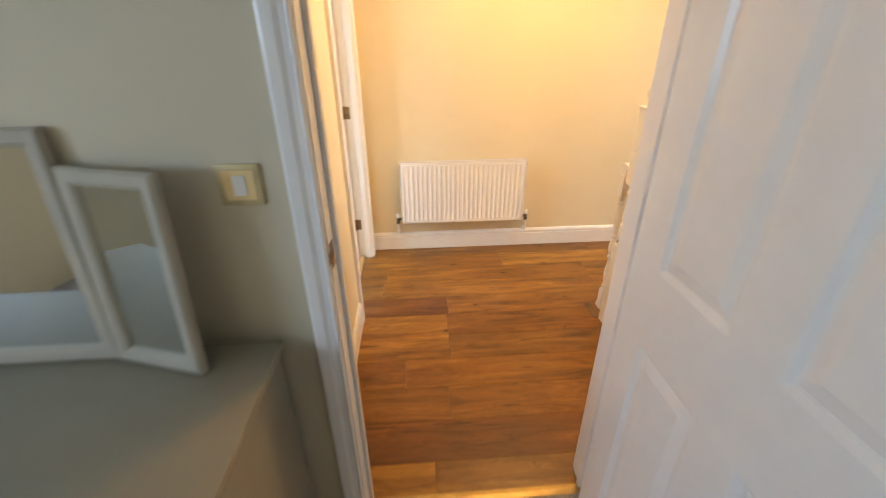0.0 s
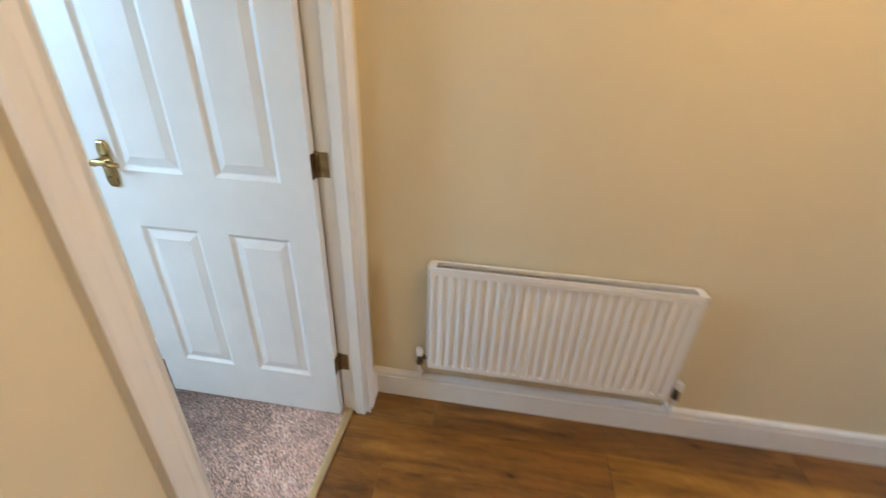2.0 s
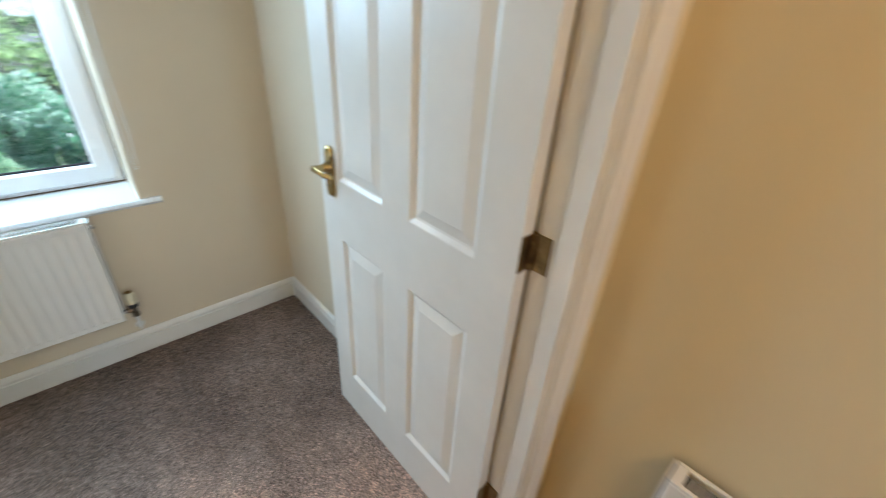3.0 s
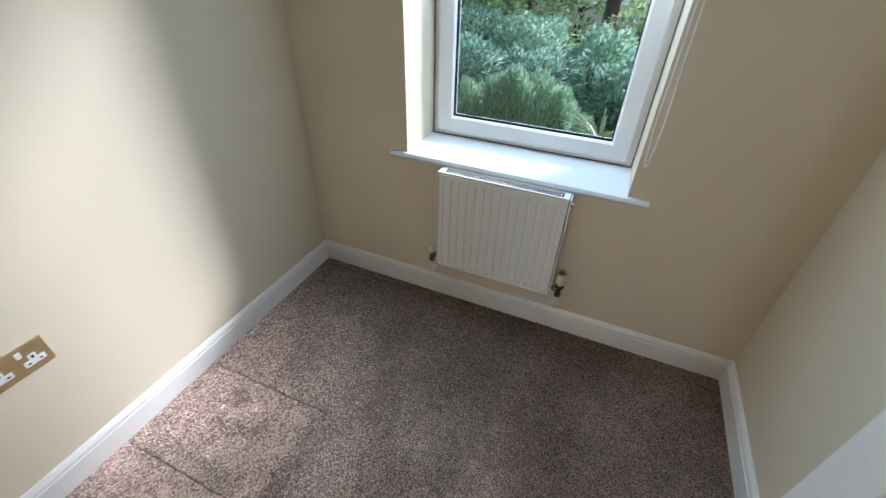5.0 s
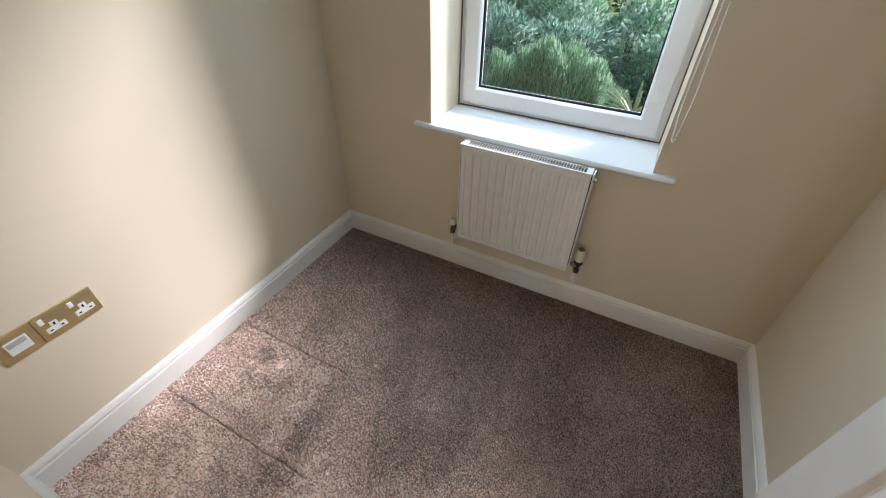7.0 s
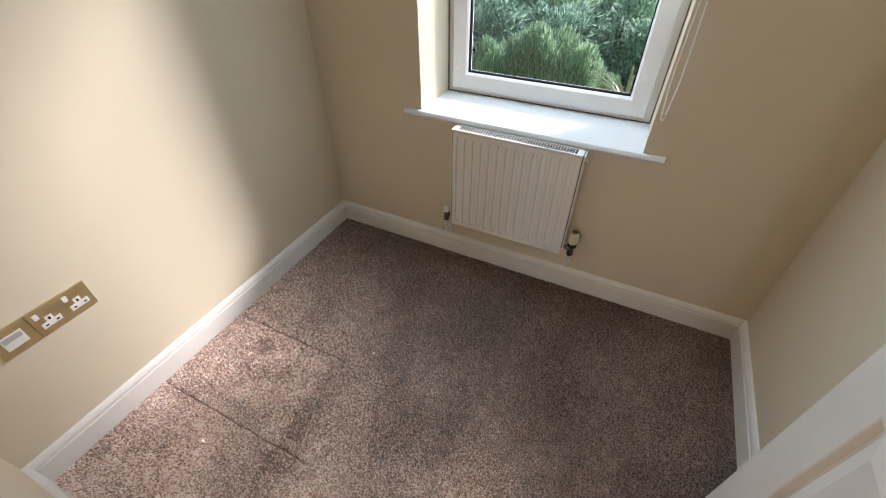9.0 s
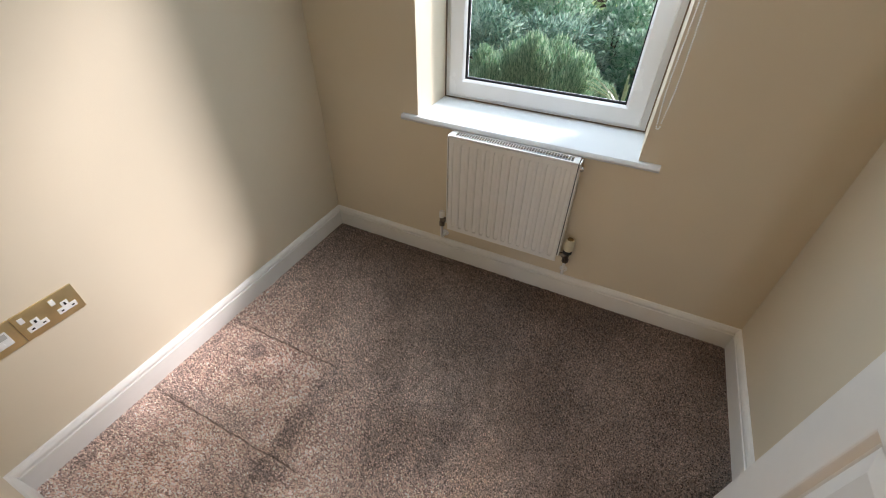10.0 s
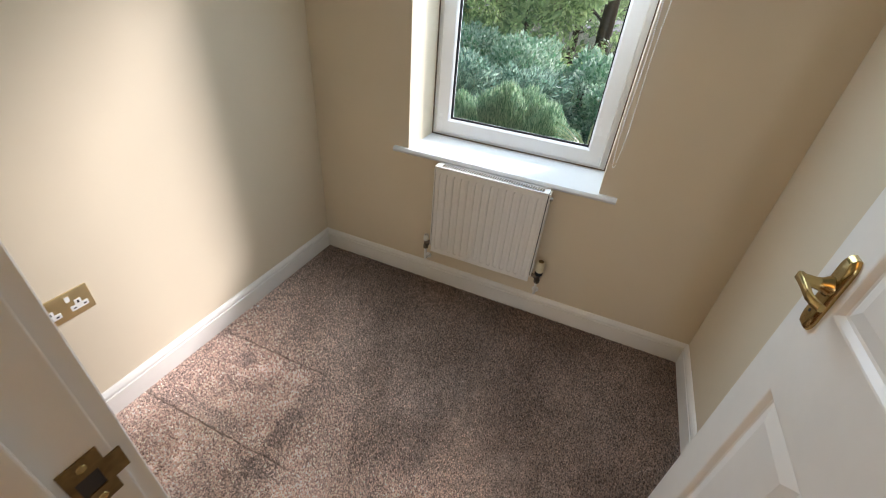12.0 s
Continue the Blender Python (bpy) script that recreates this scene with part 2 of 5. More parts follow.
OLD_BRASS = plain("tarnished_brass", (0.24, 0.165, 0.075), 0.42, 1.0, var=0.4, scale=40, bumps=0.15)
SATIN_BRASS = plain("satin_brass", (0.74, 0.60, 0.34), 0.5, 1.0, var=0.08, scale=12, bumps=0.04)
GREY_METAL = plain("dull_chrome", (0.45, 0.43, 0.40), 0.3, 1.0, var=0.2, scale=30)
VALVE_METAL = plain("tarnished_valve_metal", (0.20, 0.165, 0.13), 0.4, 1.0, var=0.3, scale=30)
BLACK = plain("black_plastic", (0.02, 0.02, 0.02), 0.4)
DARK = plain("dark_gap", (0.03, 0.025, 0.02), 0.9)
GRILLE = plain("grille_shadow_grey", (0.05, 0.047, 0.045), 0.7)
WHITE_PLASTIC = plain("white_plastic", (0.85, 0.85, 0.83), 0.3, var=0.02)
PALE_PLASTIC = plain("grey_plastic", (0.5, 0.5, 0.48), 0.4)
CREAM_PLASTIC = plain("aged_cream_plastic", (0.72, 0.66, 0.48), 0.4, var=0.06, scale=30)
GRIME = plain("stained_sealant", (0.22, 0.16, 0.11), 0.7, var=0.5, scale=30)
SEAL = plain("black_rubber_seal", (0.006, 0.006, 0.007), 0.8, spec=0.2)
FLOOR_WOODS = {"dark": wood_floor("dark_oak_plank", (0.80, 0.58, 0.36)), "mid": wood_floor("oak_plank", (1.22, 1.08, 0.58)), "gold": wood_floor("golden_oak_plank", (1.54, 1.48, 0.68)), "brown": wood_floor("brown_oak_plank", (1.0, 0.93, 0.62))}
CARPET = carpet("taupe_carpet", (0.53, 0.445, 0.40), 0.35, pile_variation=True)
BED_CARPET = carpet("grey_carpet", (0.27, 0.25, 0.24), 0.3)
STAIR_CARPET = carpet("plaid_stair_carpet", (0.165, 0.125, 0.092), 0.2, True)
CREAM_WOOD = plain("cream_painted_furniture", (0.30, 0.265, 0.185), 0.75, var=0.05, scale=8)
MIRROR_FRAME = plain("cream_mirror_frame", (0.43, 0.385, 0.29), 0.7, var=0.05, scale=10)
BARK = plain("tree_bark", (0.07, 0.05, 0.035), 0.9, var=0.5, scale=9, bumps=1.0, bscale=30)
GRASS = plain("lawn_ground", (0.06, 0.075, 0.03), 0.95, var=0.4, scale=1.5, bumps=1.0, bscale=20)
ROAD = plain("pale_road", (0.30, 0.29, 0.28), 0.9, var=0.15, scale=1.0, bumps=0.5, bscale=40)
BRICKWORK = plain("far_house_brick", (0.30, 0.2, 0.15), 0.9, var=0.2, scale=4)
ROOF = plain("slate_roof", (0.14, 0.17, 0.21), 0.6, var=0.2, scale=3)
CAR_PAINT = plain("grey_car_paint", (0.18, 0.2, 0.23), 0.2, 0.5)
TYRE = plain("tyre_rubber", (0.02, 0.02, 0.02), 0.8)
BLUE = plain("blue_bedding", (0.05, 0.2, 0.36), 0.8)
FENCE_WOOD = plain("fence_wood", (0.16, 0.11, 0.07), 0.9, var=0.3, scale=9)
LAUREL = leaf_material("laurel_leaf", (0.10, 0.28, 0.15), (0.55, 0.82, 0.55))
RHODO = leaf_material("long_leaf", (0.12, 0.25, 0.18), (0.45, 0.63, 0.50), 0.5, 0.4)
JUNIPER = leaf_material("conifer_needle", (0.10, 0.25, 0.14), (0.50, 0.72, 0.45), 0.2, 0.7)
CANOPY = leaf_material("tree_leaf", (0.10, 0.19, 0.08), (0.46, 0.60, 0.30))
DARK_LEAF = leaf_material("dark_evergreen_leaf", (0.03, 0.12, 0.07), (0.17, 0.34, 0.20))
STRAP = leaf_material("strap_leaf", (0.16, 0.22, 0.08), (0.35, 0.42, 0.22))

GLASS = bpy.data.materials.new("window_glass")
GLASS.use_nodes = True
gn, gl = GLASS.node_tree.nodes, GLASS.node_tree.links
g_tr, g_gl, g_mx, g_fr = gn.new("ShaderNodeBsdfTransparent"), gn.new("ShaderNodeBsdfGlossy"), gn.new("ShaderNodeMixShader"), gn.new("ShaderNodeFresnel")
g_gl.inputs["Roughness"].default_value = 0.02
g_tr.inputs["Color"].default_value = (0.97, 0.99, 1.0, 1)
gl.new(g_fr.outputs[0], g_mx.inputs[0]), gl.new(g_tr.outputs[0], g_mx.inputs[1]), gl.new(g_gl.outputs[0], g_mx.inputs[2])
gl.new(g_mx.outputs[0], gn["Material Output"].inputs[0])
MIRROR, _n, _l, _b = material("mirror_silver", 0.03, 1.0)
_b.inputs["Base Color"].default_value = (0.85, 0.87, 0.85, 1)


# ---- building helpers ----
def empty(name, m=None, label="", category="", group="", kind=""):
    ob = new(name)
    if m is not None:
        ob.matrix_basis = m
    return tagged(ob, label, category, group, kind)


def part(name, bm, mat, parent=None, label="", category="", group="", kind="", m=None, smooth=False):
    me = bpy.data.meshes.new(name)
    bmesh.ops.recalc_face_normals(bm, faces=bm.faces[:])
    bm.to_mesh(me)
    bm.free()
    for x in (mat if isinstance(mat, (list, tuple)) else [mat]):
        me.materials.append(x)
    if smooth:
        me.shade_smooth()
        me.set_sharp_from_angle(angle=radians(40))
    ob = new(name, me)
    if m is not None:
        ob.matrix_basis = m
    ob.parent = parent
    return tagged(ob, label, category, group, kind)


def bx(bm, x0, x1, y0, y1, z0, z1, bevel=0.0, mi=0):
    r = bmesh.ops.create_cube(bm, size=1.0, matrix=Matrix.Translation(((x0 + x1) / 2, (y0 + y1) / 2, (z0 + z1) / 2)) @ Matrix.Diagonal((abs(x1 - x0), abs(y1 - y0), abs(z1 - z0), 1)))
    fs = list({f for v in r["verts"] for f in v.link_faces})
    for f in fs:
        f.material_index = mi
    if bevel:
        bmesh.ops.bevel(bm, geom=list({e for f in fs for e in f.edges}), offset=bevel, segments=2, affect="EDGES", profile=0.6)
    return bm


def box(*a, **k):
    return bx(bmesh.new(), *a, **k)


def lathe(profile, seg=18, bm=None, m=Matrix(), cap=True):
    """Turns a profile of (radius, height) round the z axis."""
    bm = bm or bmesh.new()
    rings = []
    for r, z in profile:
        rings.append([bm.verts.new(m @ Vector((r * math.cos(2 * math.pi * i / seg), r * math.sin(2 * math.pi * i / seg), z))) for i in range(seg)])
    for a, b in zip(rings, rings[1:]):
        for i in range(seg):
            bm.faces.new((a[i], a[(i + 1) % seg], b[(i + 1) % seg], b[i]))
    if cap:
        bm.faces.new(rings[0][::-1])
        bm.faces.new(rings[-1])
    return bm


def tube(points, r, seg=10, bm=None):
    bm = bm or bmesh.new()
    pts, rings = [Vector(p) for p in points], []
    for i, p in enumerate(pts):
        d = (pts[min(i + 1, len(pts) - 1)] - pts[max(i - 1, 0)]).normalized()
        q = d.to_track_quat("Z", "Y")
        rings.append([bm.verts.new(p + q @ Vector((r * math.cos(2 * math.pi * k / seg), r * math.sin(2 * math.pi * k / seg), 0))) for k in range(seg)])
    for a, b in zip(rings, rings[1:]):
        for i in range(seg):
            bm.faces.new((a[i], a[(i + 1) % seg], b[(i + 1) % seg], b[i]))
    bm.faces.new(rings[0][::-1]), bm.faces.new(rings[-1])
    return bm


def sweep(profile, p0, p1, side, bm=None, cut0=0.0, cut1=0.0):
    """A straight moulding from p0 to p1. profile: (out, up) points, closed; side: the way out of the wall. cut: mitre, metres along per metre out."""
    bm = bm or bmesh.new()
    p0, p1, side = Vector(p0), Vector(p1), Vector(side)
    along = (p1 - p0).normalized()
    up = side.cross(along)
    if up.z < 0 or (abs(up.z) < 0.1 and up.x + up.y < 0):
        up = -up
    a = [bm.verts.new(p0 + side * o + up * u + along * (cut0 * o)) for o, u in profile]
    b = [bm.verts.new(p1 + side * o + up * u - along * (cut1 * o)) for o, u in profile]
    k = len(profile)
    for i in range(k):
        bm.faces.new((a[i], a[(i + 1) % k], b[(i + 1) % k], b[i]))
    bm.faces.new(a[::-1]), bm.faces.new(b)
    return bm


SKIRT = [(0, 0), (0.015, 0), (0.015, 0.086), (0.0105, 0.089), (0.0105, 0.092), (0.0148, 0.095), (0.0148, 0.103), (0.011, 0.111), (0.006, 0.117), (0, 0.119)]
ARCH = [(0, 0), (0.014, 0), (0.016, 0.004), (0.012, 0.008), (0.013, 0.02), (0.018, 0.03), (0.019, 0.05), (0.017, 0.057), (0, 0.058)]


HALL_SKIRT = [(o, u * 1.16) for o, u in SKIRT]


def skirting(name, p0, p1, side, label="white glossy skirting board along a cream wall", cut0=0.0, cut1=0.0):
    profile = HALL_SKIRT if "hall" in name or "partition" in name and "room" not in name else SKIRT
    return part(name, sweep(profile, p0, p1, side, None, cut0, cut1), WHITE, label=label, category="skirting board", kind="structure")


def flip(profile, w=0.0):
    return [(o, w - u) for o, u in profile]


def wall(name, axis, a, b, lo, hi, z0, z1, paint, holes=(), label="plain cream painted wall"):
    """A wall from a to b through its thickness on the given axis, from lo to hi along the other; holes are (from, to, bottom, top)."""
    bm = bmesh.new()

    def add(l0, l1, h0, h1):
        if l1 - l0 > 1e-4 and h1 - h0 > 1e-4:
            bx(bm, *((a, b, l0, l1) if axis == "x" else (l0, l1, a, b)), h0, h1)
    at = lo
    for s, e, zb, zt in sorted(holes):
        add(at, s, z0, z1), add(s, e, z0, zb), add(s, e, zt, z1)
        at = e
    add(at, hi, z0, z1)
    bmesh.ops.remove_doubles(bm, verts=bm.verts[:], dist=1e-5)
    seen = {}
    for f in bm.faces:
        seen.setdefault(tuple(round(q, 4) for q in f.calc_center_median()), []).append(f)
    bmesh.ops.delete(bm, geom=[f for fs in seen.values() if len(fs) > 1 for f in fs], context="FACES")
    return part(name, bm, paint, label=label, category="wall", kind="structure")


# ---- large structure ----
# planes: hall face of the partition, its room face, the bedroom wall, the radiator wall, the window wall
PX0, PX1 = 0.141, 0.222
BY0, BY1 = 1.445, 1.578
NY, RNY = 3.51, 3.508
RSY = 1.580
WX = -1.408
CZ = 2.40
DY0, DY1 = 2.620, 3.378
BX0, BX1 = 0.365, 1.112
WY0, WY1, WZ0, WZ1 = 2.093, 2.948, 0.714, 2.28

wall("wall_partition", "x", PX0, PX1, BY1, NY, -0.1, CZ, HALL_PAINT, [(DY0 - 0.028, DY1 + 0.028, -0.06, 2.03)], "thin cream partition wall with the small room's doorway")
wall("wall_room_lining", "x", PX0 - 0.003, PX0, RSY, RNY, 0.0, CZ, ROOM_PAINT, [(DY0 - 0.028, DY1 + 0.028, -0.06, 2.03)], "cream painted inner face of the partition wall")
wall("wall_bedroom", "y", BY0, BY1, -2.4, 5.2, -0.1, CZ, HALL_PAINT, [(BX0 - 0.028, BX1 + 0.028, -0.06, 2.03)], "cream wall between the hall and the bedroom")
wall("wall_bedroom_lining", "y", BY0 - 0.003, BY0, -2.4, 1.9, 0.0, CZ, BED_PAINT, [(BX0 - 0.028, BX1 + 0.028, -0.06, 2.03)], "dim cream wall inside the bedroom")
wall("wall_room_south", "y", BY1, RSY, WX, PX0 - 0.003, -0.1, CZ, ROOM_PAINT, label="cream side wall lit by the window")
wall("wall_hall_north", "y", NY, NY + 0.12, PX1, 5.2, -0.1, CZ, HALL_PAINT, [(3.66, 4.42, -0.06, 2.03)], "cream hall wall behind the long radiator")
wall("wall_room_north", "y", RNY, NY + 0.12, WX, PX0 - 0.003, -0.1, CZ, ROOM_PAINT, label="cream wall behind the open door")
wall("wall_window", "x", WX - 0.33, WX, RSY - 0.3, RNY + 0.3, -0.3, CZ + 0.2, ROOM_PAINT, [(WY0 - 0.003, WY1 + 0.003, WZ0 - 0.03, WZ1 + 0.003)], "cream wall with a deep white window recess")
# east opening is added, only to hold the unseen fill lamp
wall("wall_hall_east", "x", 5.2, 5.3, BY0, NY + 0.12, -0.1, CZ, HALL_PAINT, [(2.7, 3.3, 1.0, 2.05)])
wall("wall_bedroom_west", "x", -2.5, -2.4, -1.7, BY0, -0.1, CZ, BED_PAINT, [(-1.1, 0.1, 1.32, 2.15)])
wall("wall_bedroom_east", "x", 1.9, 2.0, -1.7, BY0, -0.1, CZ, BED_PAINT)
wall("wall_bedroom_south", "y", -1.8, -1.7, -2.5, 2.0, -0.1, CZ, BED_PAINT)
part("ceiling_hall", box(PX1, 5.3, 2.46, NY, CZ, CZ + 0.08), CEIL, label="plain white hall ceiling", category="ceiling", kind="structure")
part("ceiling_hall_front", box(PX1, 2.4, BY1, 2.456, CZ, CZ + 0.08), CEIL, label="plain white hall ceiling beside the stairs", category="ceiling", kind="structure")
part("ceiling_room", box(WX, PX0, RSY, RNY, CZ, CZ + 0.08), CEIL, label="plain white ceiling of the small room", category="ceiling", kind="structure")
part("ceiling_bedroom", box(-2.5, 2.0, -1.8, BY0 - 0.003, CZ, CZ + 0.08), CEIL, label="plain white bedroom ceiling", category="ceiling", kind="structure")
# upper stairwell, closed above the flight
bm = bmesh.new()
bx(bm, 2.3, 2.4, BY1, 2.456, CZ + 0.08, 4.7), bx(bm, 2.4, 5.3, 2.456, 2.556, CZ + 0.08, 4.7), bx(bm, 5.2, 5.3, BY1, 2.456, CZ, 4.7)
bx(bm, 2.4, 5.3, BY0, BY1, CZ, 4.7), bx(bm, 2.3, 5.3, BY0, 2.556, 4.7, 4.78)
part("wall_stairwell", bm, HALL_PAINT, label="cream stairwell walls above the flight", category="wall", kind="structure")

part("floor_bedroom", box(-2.4, 1.9, -1.7, BY0 + 0.055, -0.06, 0.008), BED_CARPET, label="grey fitted bedroom carpet", category="carpet", kind="structure")
part("floor_subfloor", box(PX0 + 0.02, 5.2, BY0 + 0.055, NY + 0.12, -0.09, -0.014), DARK, label="dark boards under the oak floor", category="floor", kind="structure")


def grid_carpet(name, x0, x1, y0, y1, z, step, mat, amp, label):
    nx, ny = int((x1 - x0) / step), int((y1 - y0) / step)
    rng = np.random.default_rng(5)
    X, Y = np.meshgrid(np.linspace(x0, x1, nx), np.linspace(y0, y1, ny), indexing="ij")
    Z = z + rng.normal(0, amp, X.shape).clip(-2 * amp, 2 * amp)
    for p in range(10):
        a, f, ph = rng.uniform(0, 6.28), rng.uniform(4, 22), rng.uniform(0, 6.28)
        Z += 0.0002 * np.sin((X * np.cos(a) + Y * np.sin(a)) * f + ph)
    # two pressed creases that run in from the side wall, and the tuck along the walls
    for cx, l1, w in ((-0.621, 2.14, 0.004), (-0.260, 2.27, 0.004)):
        Z -= 0.004 * np.exp(-((X - cx - 0.003 * np.sin(Y * 11)) / w) ** 2) * (Y < l1) * (Y > 1.60)
        Z += 0.0012 * np.exp(-((X - cx + 0.015) / 0.010) ** 2) * (Y < l1)
    verts = np.stack([X, Y, Z], -1).reshape(-1, 3)
    i = np.arange(nx * ny).reshape(nx, ny)
    quads = np.stack([i[:-1, :-1], i[1:, :-1], i[1:, 1:], i[:-1, 1:]], -1).reshape(-1, 4)
    me = bpy.data.meshes.new(name)
    me.from_pydata(verts.tolist(), [], quads.tolist())
    me.materials.append(mat)
    me.shade_smooth()
    return tagged(new(name, me), label, "carpet", "", "structure")


grid_carpet("floor_room", WX, PX0, RSY - 0.03, RNY, 0.009, 0.005, CARPET, 0.0003, "taupe twist-pile carpet with pressed creases, footmarks and painted-in window light")


def tufts(name, x0, x1, y0, y1, z, step, mat, label):
    """The twisted tufts of the carpet's pile: small leaning points on a jittered grid."""
    rng = np.random.default_rng(8)
    X, Y = np.meshgrid(np.arange(x0, x1, step), np.arange(y0, y1, step), indexing="ij")
    n = X.size
    px, py = X.ravel() + rng.uniform(-0.35, 0.35, n) * step, Y.ravel() + rng.uniform(-0.35, 0.35, n) * step
    keep = np.ones(n, bool)
    for cx, l1 in ((-0.621, 2.14), (-0.260, 2.27)):
        keep &= ~((np.abs(px - cx - 0.003 * np.sin(py * 11)) < 0.0035) & (py < l1) & (rng.uniform(0, 1, n) < 0.8))
    keep &= ~((np.abs(px + 1.352 - 0.004 * np.sin(py * 6)) < 0.003) & (py < 2.3) & (rng.uniform(0, 1, n) < 0.7))
    px, py = px[keep], py[keep]
    n = len(px)
    h, w = rng.uniform(0.0028, 0.0054, n), rng.uniform(0.0027, 0.0038, n)
    a = rng.uniform(0, 6.283, n)
    pile_variation = np.sin(px * 5 + 1.3) * np.sin(py * 4.2)
    lx, ly = rng.normal(0, 0.0022, n) + 0.0004 * pile_variation, rng.normal(0, 0.0022, n) - 0.0012
    v = np.zeros((n, 4, 3), np.float32)
    for k in range(3):
        v[:, k, 0], v[:, k, 1], v[:, k, 2] = px + w * np.cos(a + 2.094 * k), py + w * np.sin(a + 2.094 * k), z - 0.002
    v[:, 3, 0], v[:, 3, 1], v[:, 3, 2] = px + lx, py + ly, z + h
    i = np.arange(n)[:, None] * 4
    f = np.concatenate([i + np.array([[0, 1, 3]]), i + np.array([[1, 2, 3]]), i + np.array([[2, 0, 3]])], 1).reshape(-1, 3)
    me = bpy.data.meshes.new(name)
    me.from_pydata(v.reshape(-1, 3).tolist(), [], f.tolist())
    me.materials.append(mat)
    return tagged(new(name, me), label, "carpet", "", "stuff")


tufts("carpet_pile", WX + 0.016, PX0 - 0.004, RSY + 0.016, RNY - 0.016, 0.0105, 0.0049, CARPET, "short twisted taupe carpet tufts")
part("floor_room_underlay", box(WX, PX0, RSY, RNY, -0.1, -0.012), DARK, label="underlay below the taupe carpet", category="floor", kind="structure")

# skirtings
skirting("baseboard_hall_north", (PX1, NY, 0), (3.595, NY, 0), (0, -1, 0), cut0=1)
skirting("baseboard_hall_east", (4.485, NY, 0), (5.2, NY, 0), (0, -1, 0))
skirting("baseboard_partition", (PX1, BY1, 0), (PX1, DY0 - 0.055, 0), (1, 0, 0))
skirting("baseboard_partition_return", (PX1, DY1 + 0.055, 0), (PX1, NY, 0), (1, 0, 0), cut1=1)
skirting("baseboard_room_window", (WX, RSY, 0.002), (WX, RNY, 0.002), (1, 0, 0), cut0=1, cut1=1)
skirting("baseboard_room_south", (WX, RSY, 0.002), (PX0 - 0.003, RSY, 0.002), (0, 1, 0), cut0=1, cut1=1)
skirting("baseboard_room_north", (WX, RNY, 0.002), (PX0 - 0.003, RNY, 0.002), (0, -1, 0), cut0=1, cut1=1)
skirting("baseboard_room_partition", (PX0 - 0.003, RSY, 0.002), (PX0 - 0.003, DY0 - 0.058, 0.002), (-1, 0, 0), cut0=1)
skirting("baseboard_bedroom_west", (-2.4, BY0 - 0.003, 0.008), (BX0 - 0.06, BY0 - 0.003, 0.008), (0, -1, 0))
skirting("baseboard_bedroom_east", (BX1 + 0.06, BY0 - 0.003, 0.008), (1.9, BY0 - 0.003, 0.008), (0, -1, 0))
skirting("baseboard_stairs", (BX1 + 0.06, BY1, 0), (1.6, BY1, 0), (0, 1, 0))


# ---- doors, linings, architraves ----
def frame_sides(name, axis, plane, side, a, b, top, label):
    """Architrave round an opening from a to b, on the wall face plane."""
    fr = empty(name, None, label, "architrave", "", "structure")
    w = 0.058
    for s, at in ((-1, a), (1, b)):
        bm = bmesh.new()
        rows = []
        for z in (0.0, top + 0.008):
            ring = []
            for o, u in ARCH:
                c, out = at + s * (u + 0.004), plane + side * o
                zz = z + (u if z > 0 else 0)
                ring.append(bm.verts.new((out, c, zz) if axis == "x" else (c, out, zz)))
            rows.append(ring)
        k = len(ARCH)
        for i in range(k):
            bm.faces.new((rows[0][i], rows[0][(i + 1) % k], rows[1][(i + 1) % k], rows[1][i]))
        bm.faces.new(rows[0]), bm.faces.new(rows[1][::-1])
        part("upright", bm, WHITE, fr)
    bm = bmesh.new()
    rows = []
    for s, at in ((-1, a), (1, b)):
        ring = []
        for o, u in ARCH:
            c, out = at + s * (u + 0.004), plane + side * o
            ring.append(bm.verts.new((out, c, top + 0.0085 + u) if axis == "x" else (c, out, top + 0.0085 + u)))
        rows.append(ring)
    for i in range(len(ARCH)):
        j = (i + 1) % len(ARCH)
        bm.faces.new((rows[0][i], rows[0][j], rows[1][j], rows[1][i]))
    part("head", bm, WHITE, fr)
    return fr


def lining(name, axis, w0, w1, a, b, top, stop0, stop1, label):
    """Door lining through the wall from w0 to w1, with a stop between stop0 and stop1."""
    fr = empty(name, None, label, "door lining", "", "structure")
    o = (lambda *q: q) if axis == "x" else (lambda x0, x1, y0, y1, z0, z1: (y0, y1, x0, x1, z0, z1))
    part("jamb", box(*o(w0 - 0.001, w1 + 0.001, a - 0.028, a, 0, top), bevel=0.0015), WHITE, fr)
    part("jamb", box(*o(w0 - 0.001, w1 + 0.001, b, b + 0.028, 0, top), bevel=0.0015), WHITE, fr)
    part("head", box(*o(w0 - 0.001, w1 + 0.001, a - 0.028, b + 0.028, top, top + 0.028), bevel=0.0015), WHITE, fr)
    part("stop", box(*o(stop0, stop1, a, a + 0.011, 0, top - 0.0005), bevel=0.002), WHITE, fr)
    part("stop", box(*o(stop0, stop1, b - 0.011, b, 0, top - 0.0005), bevel=0.002), WHITE, fr)
    part("stop", box(*o(stop0, stop1, a + 0.0115, b - 0.0115, top - 0.011, top), bevel=0.002), WHITE, fr)
    return fr


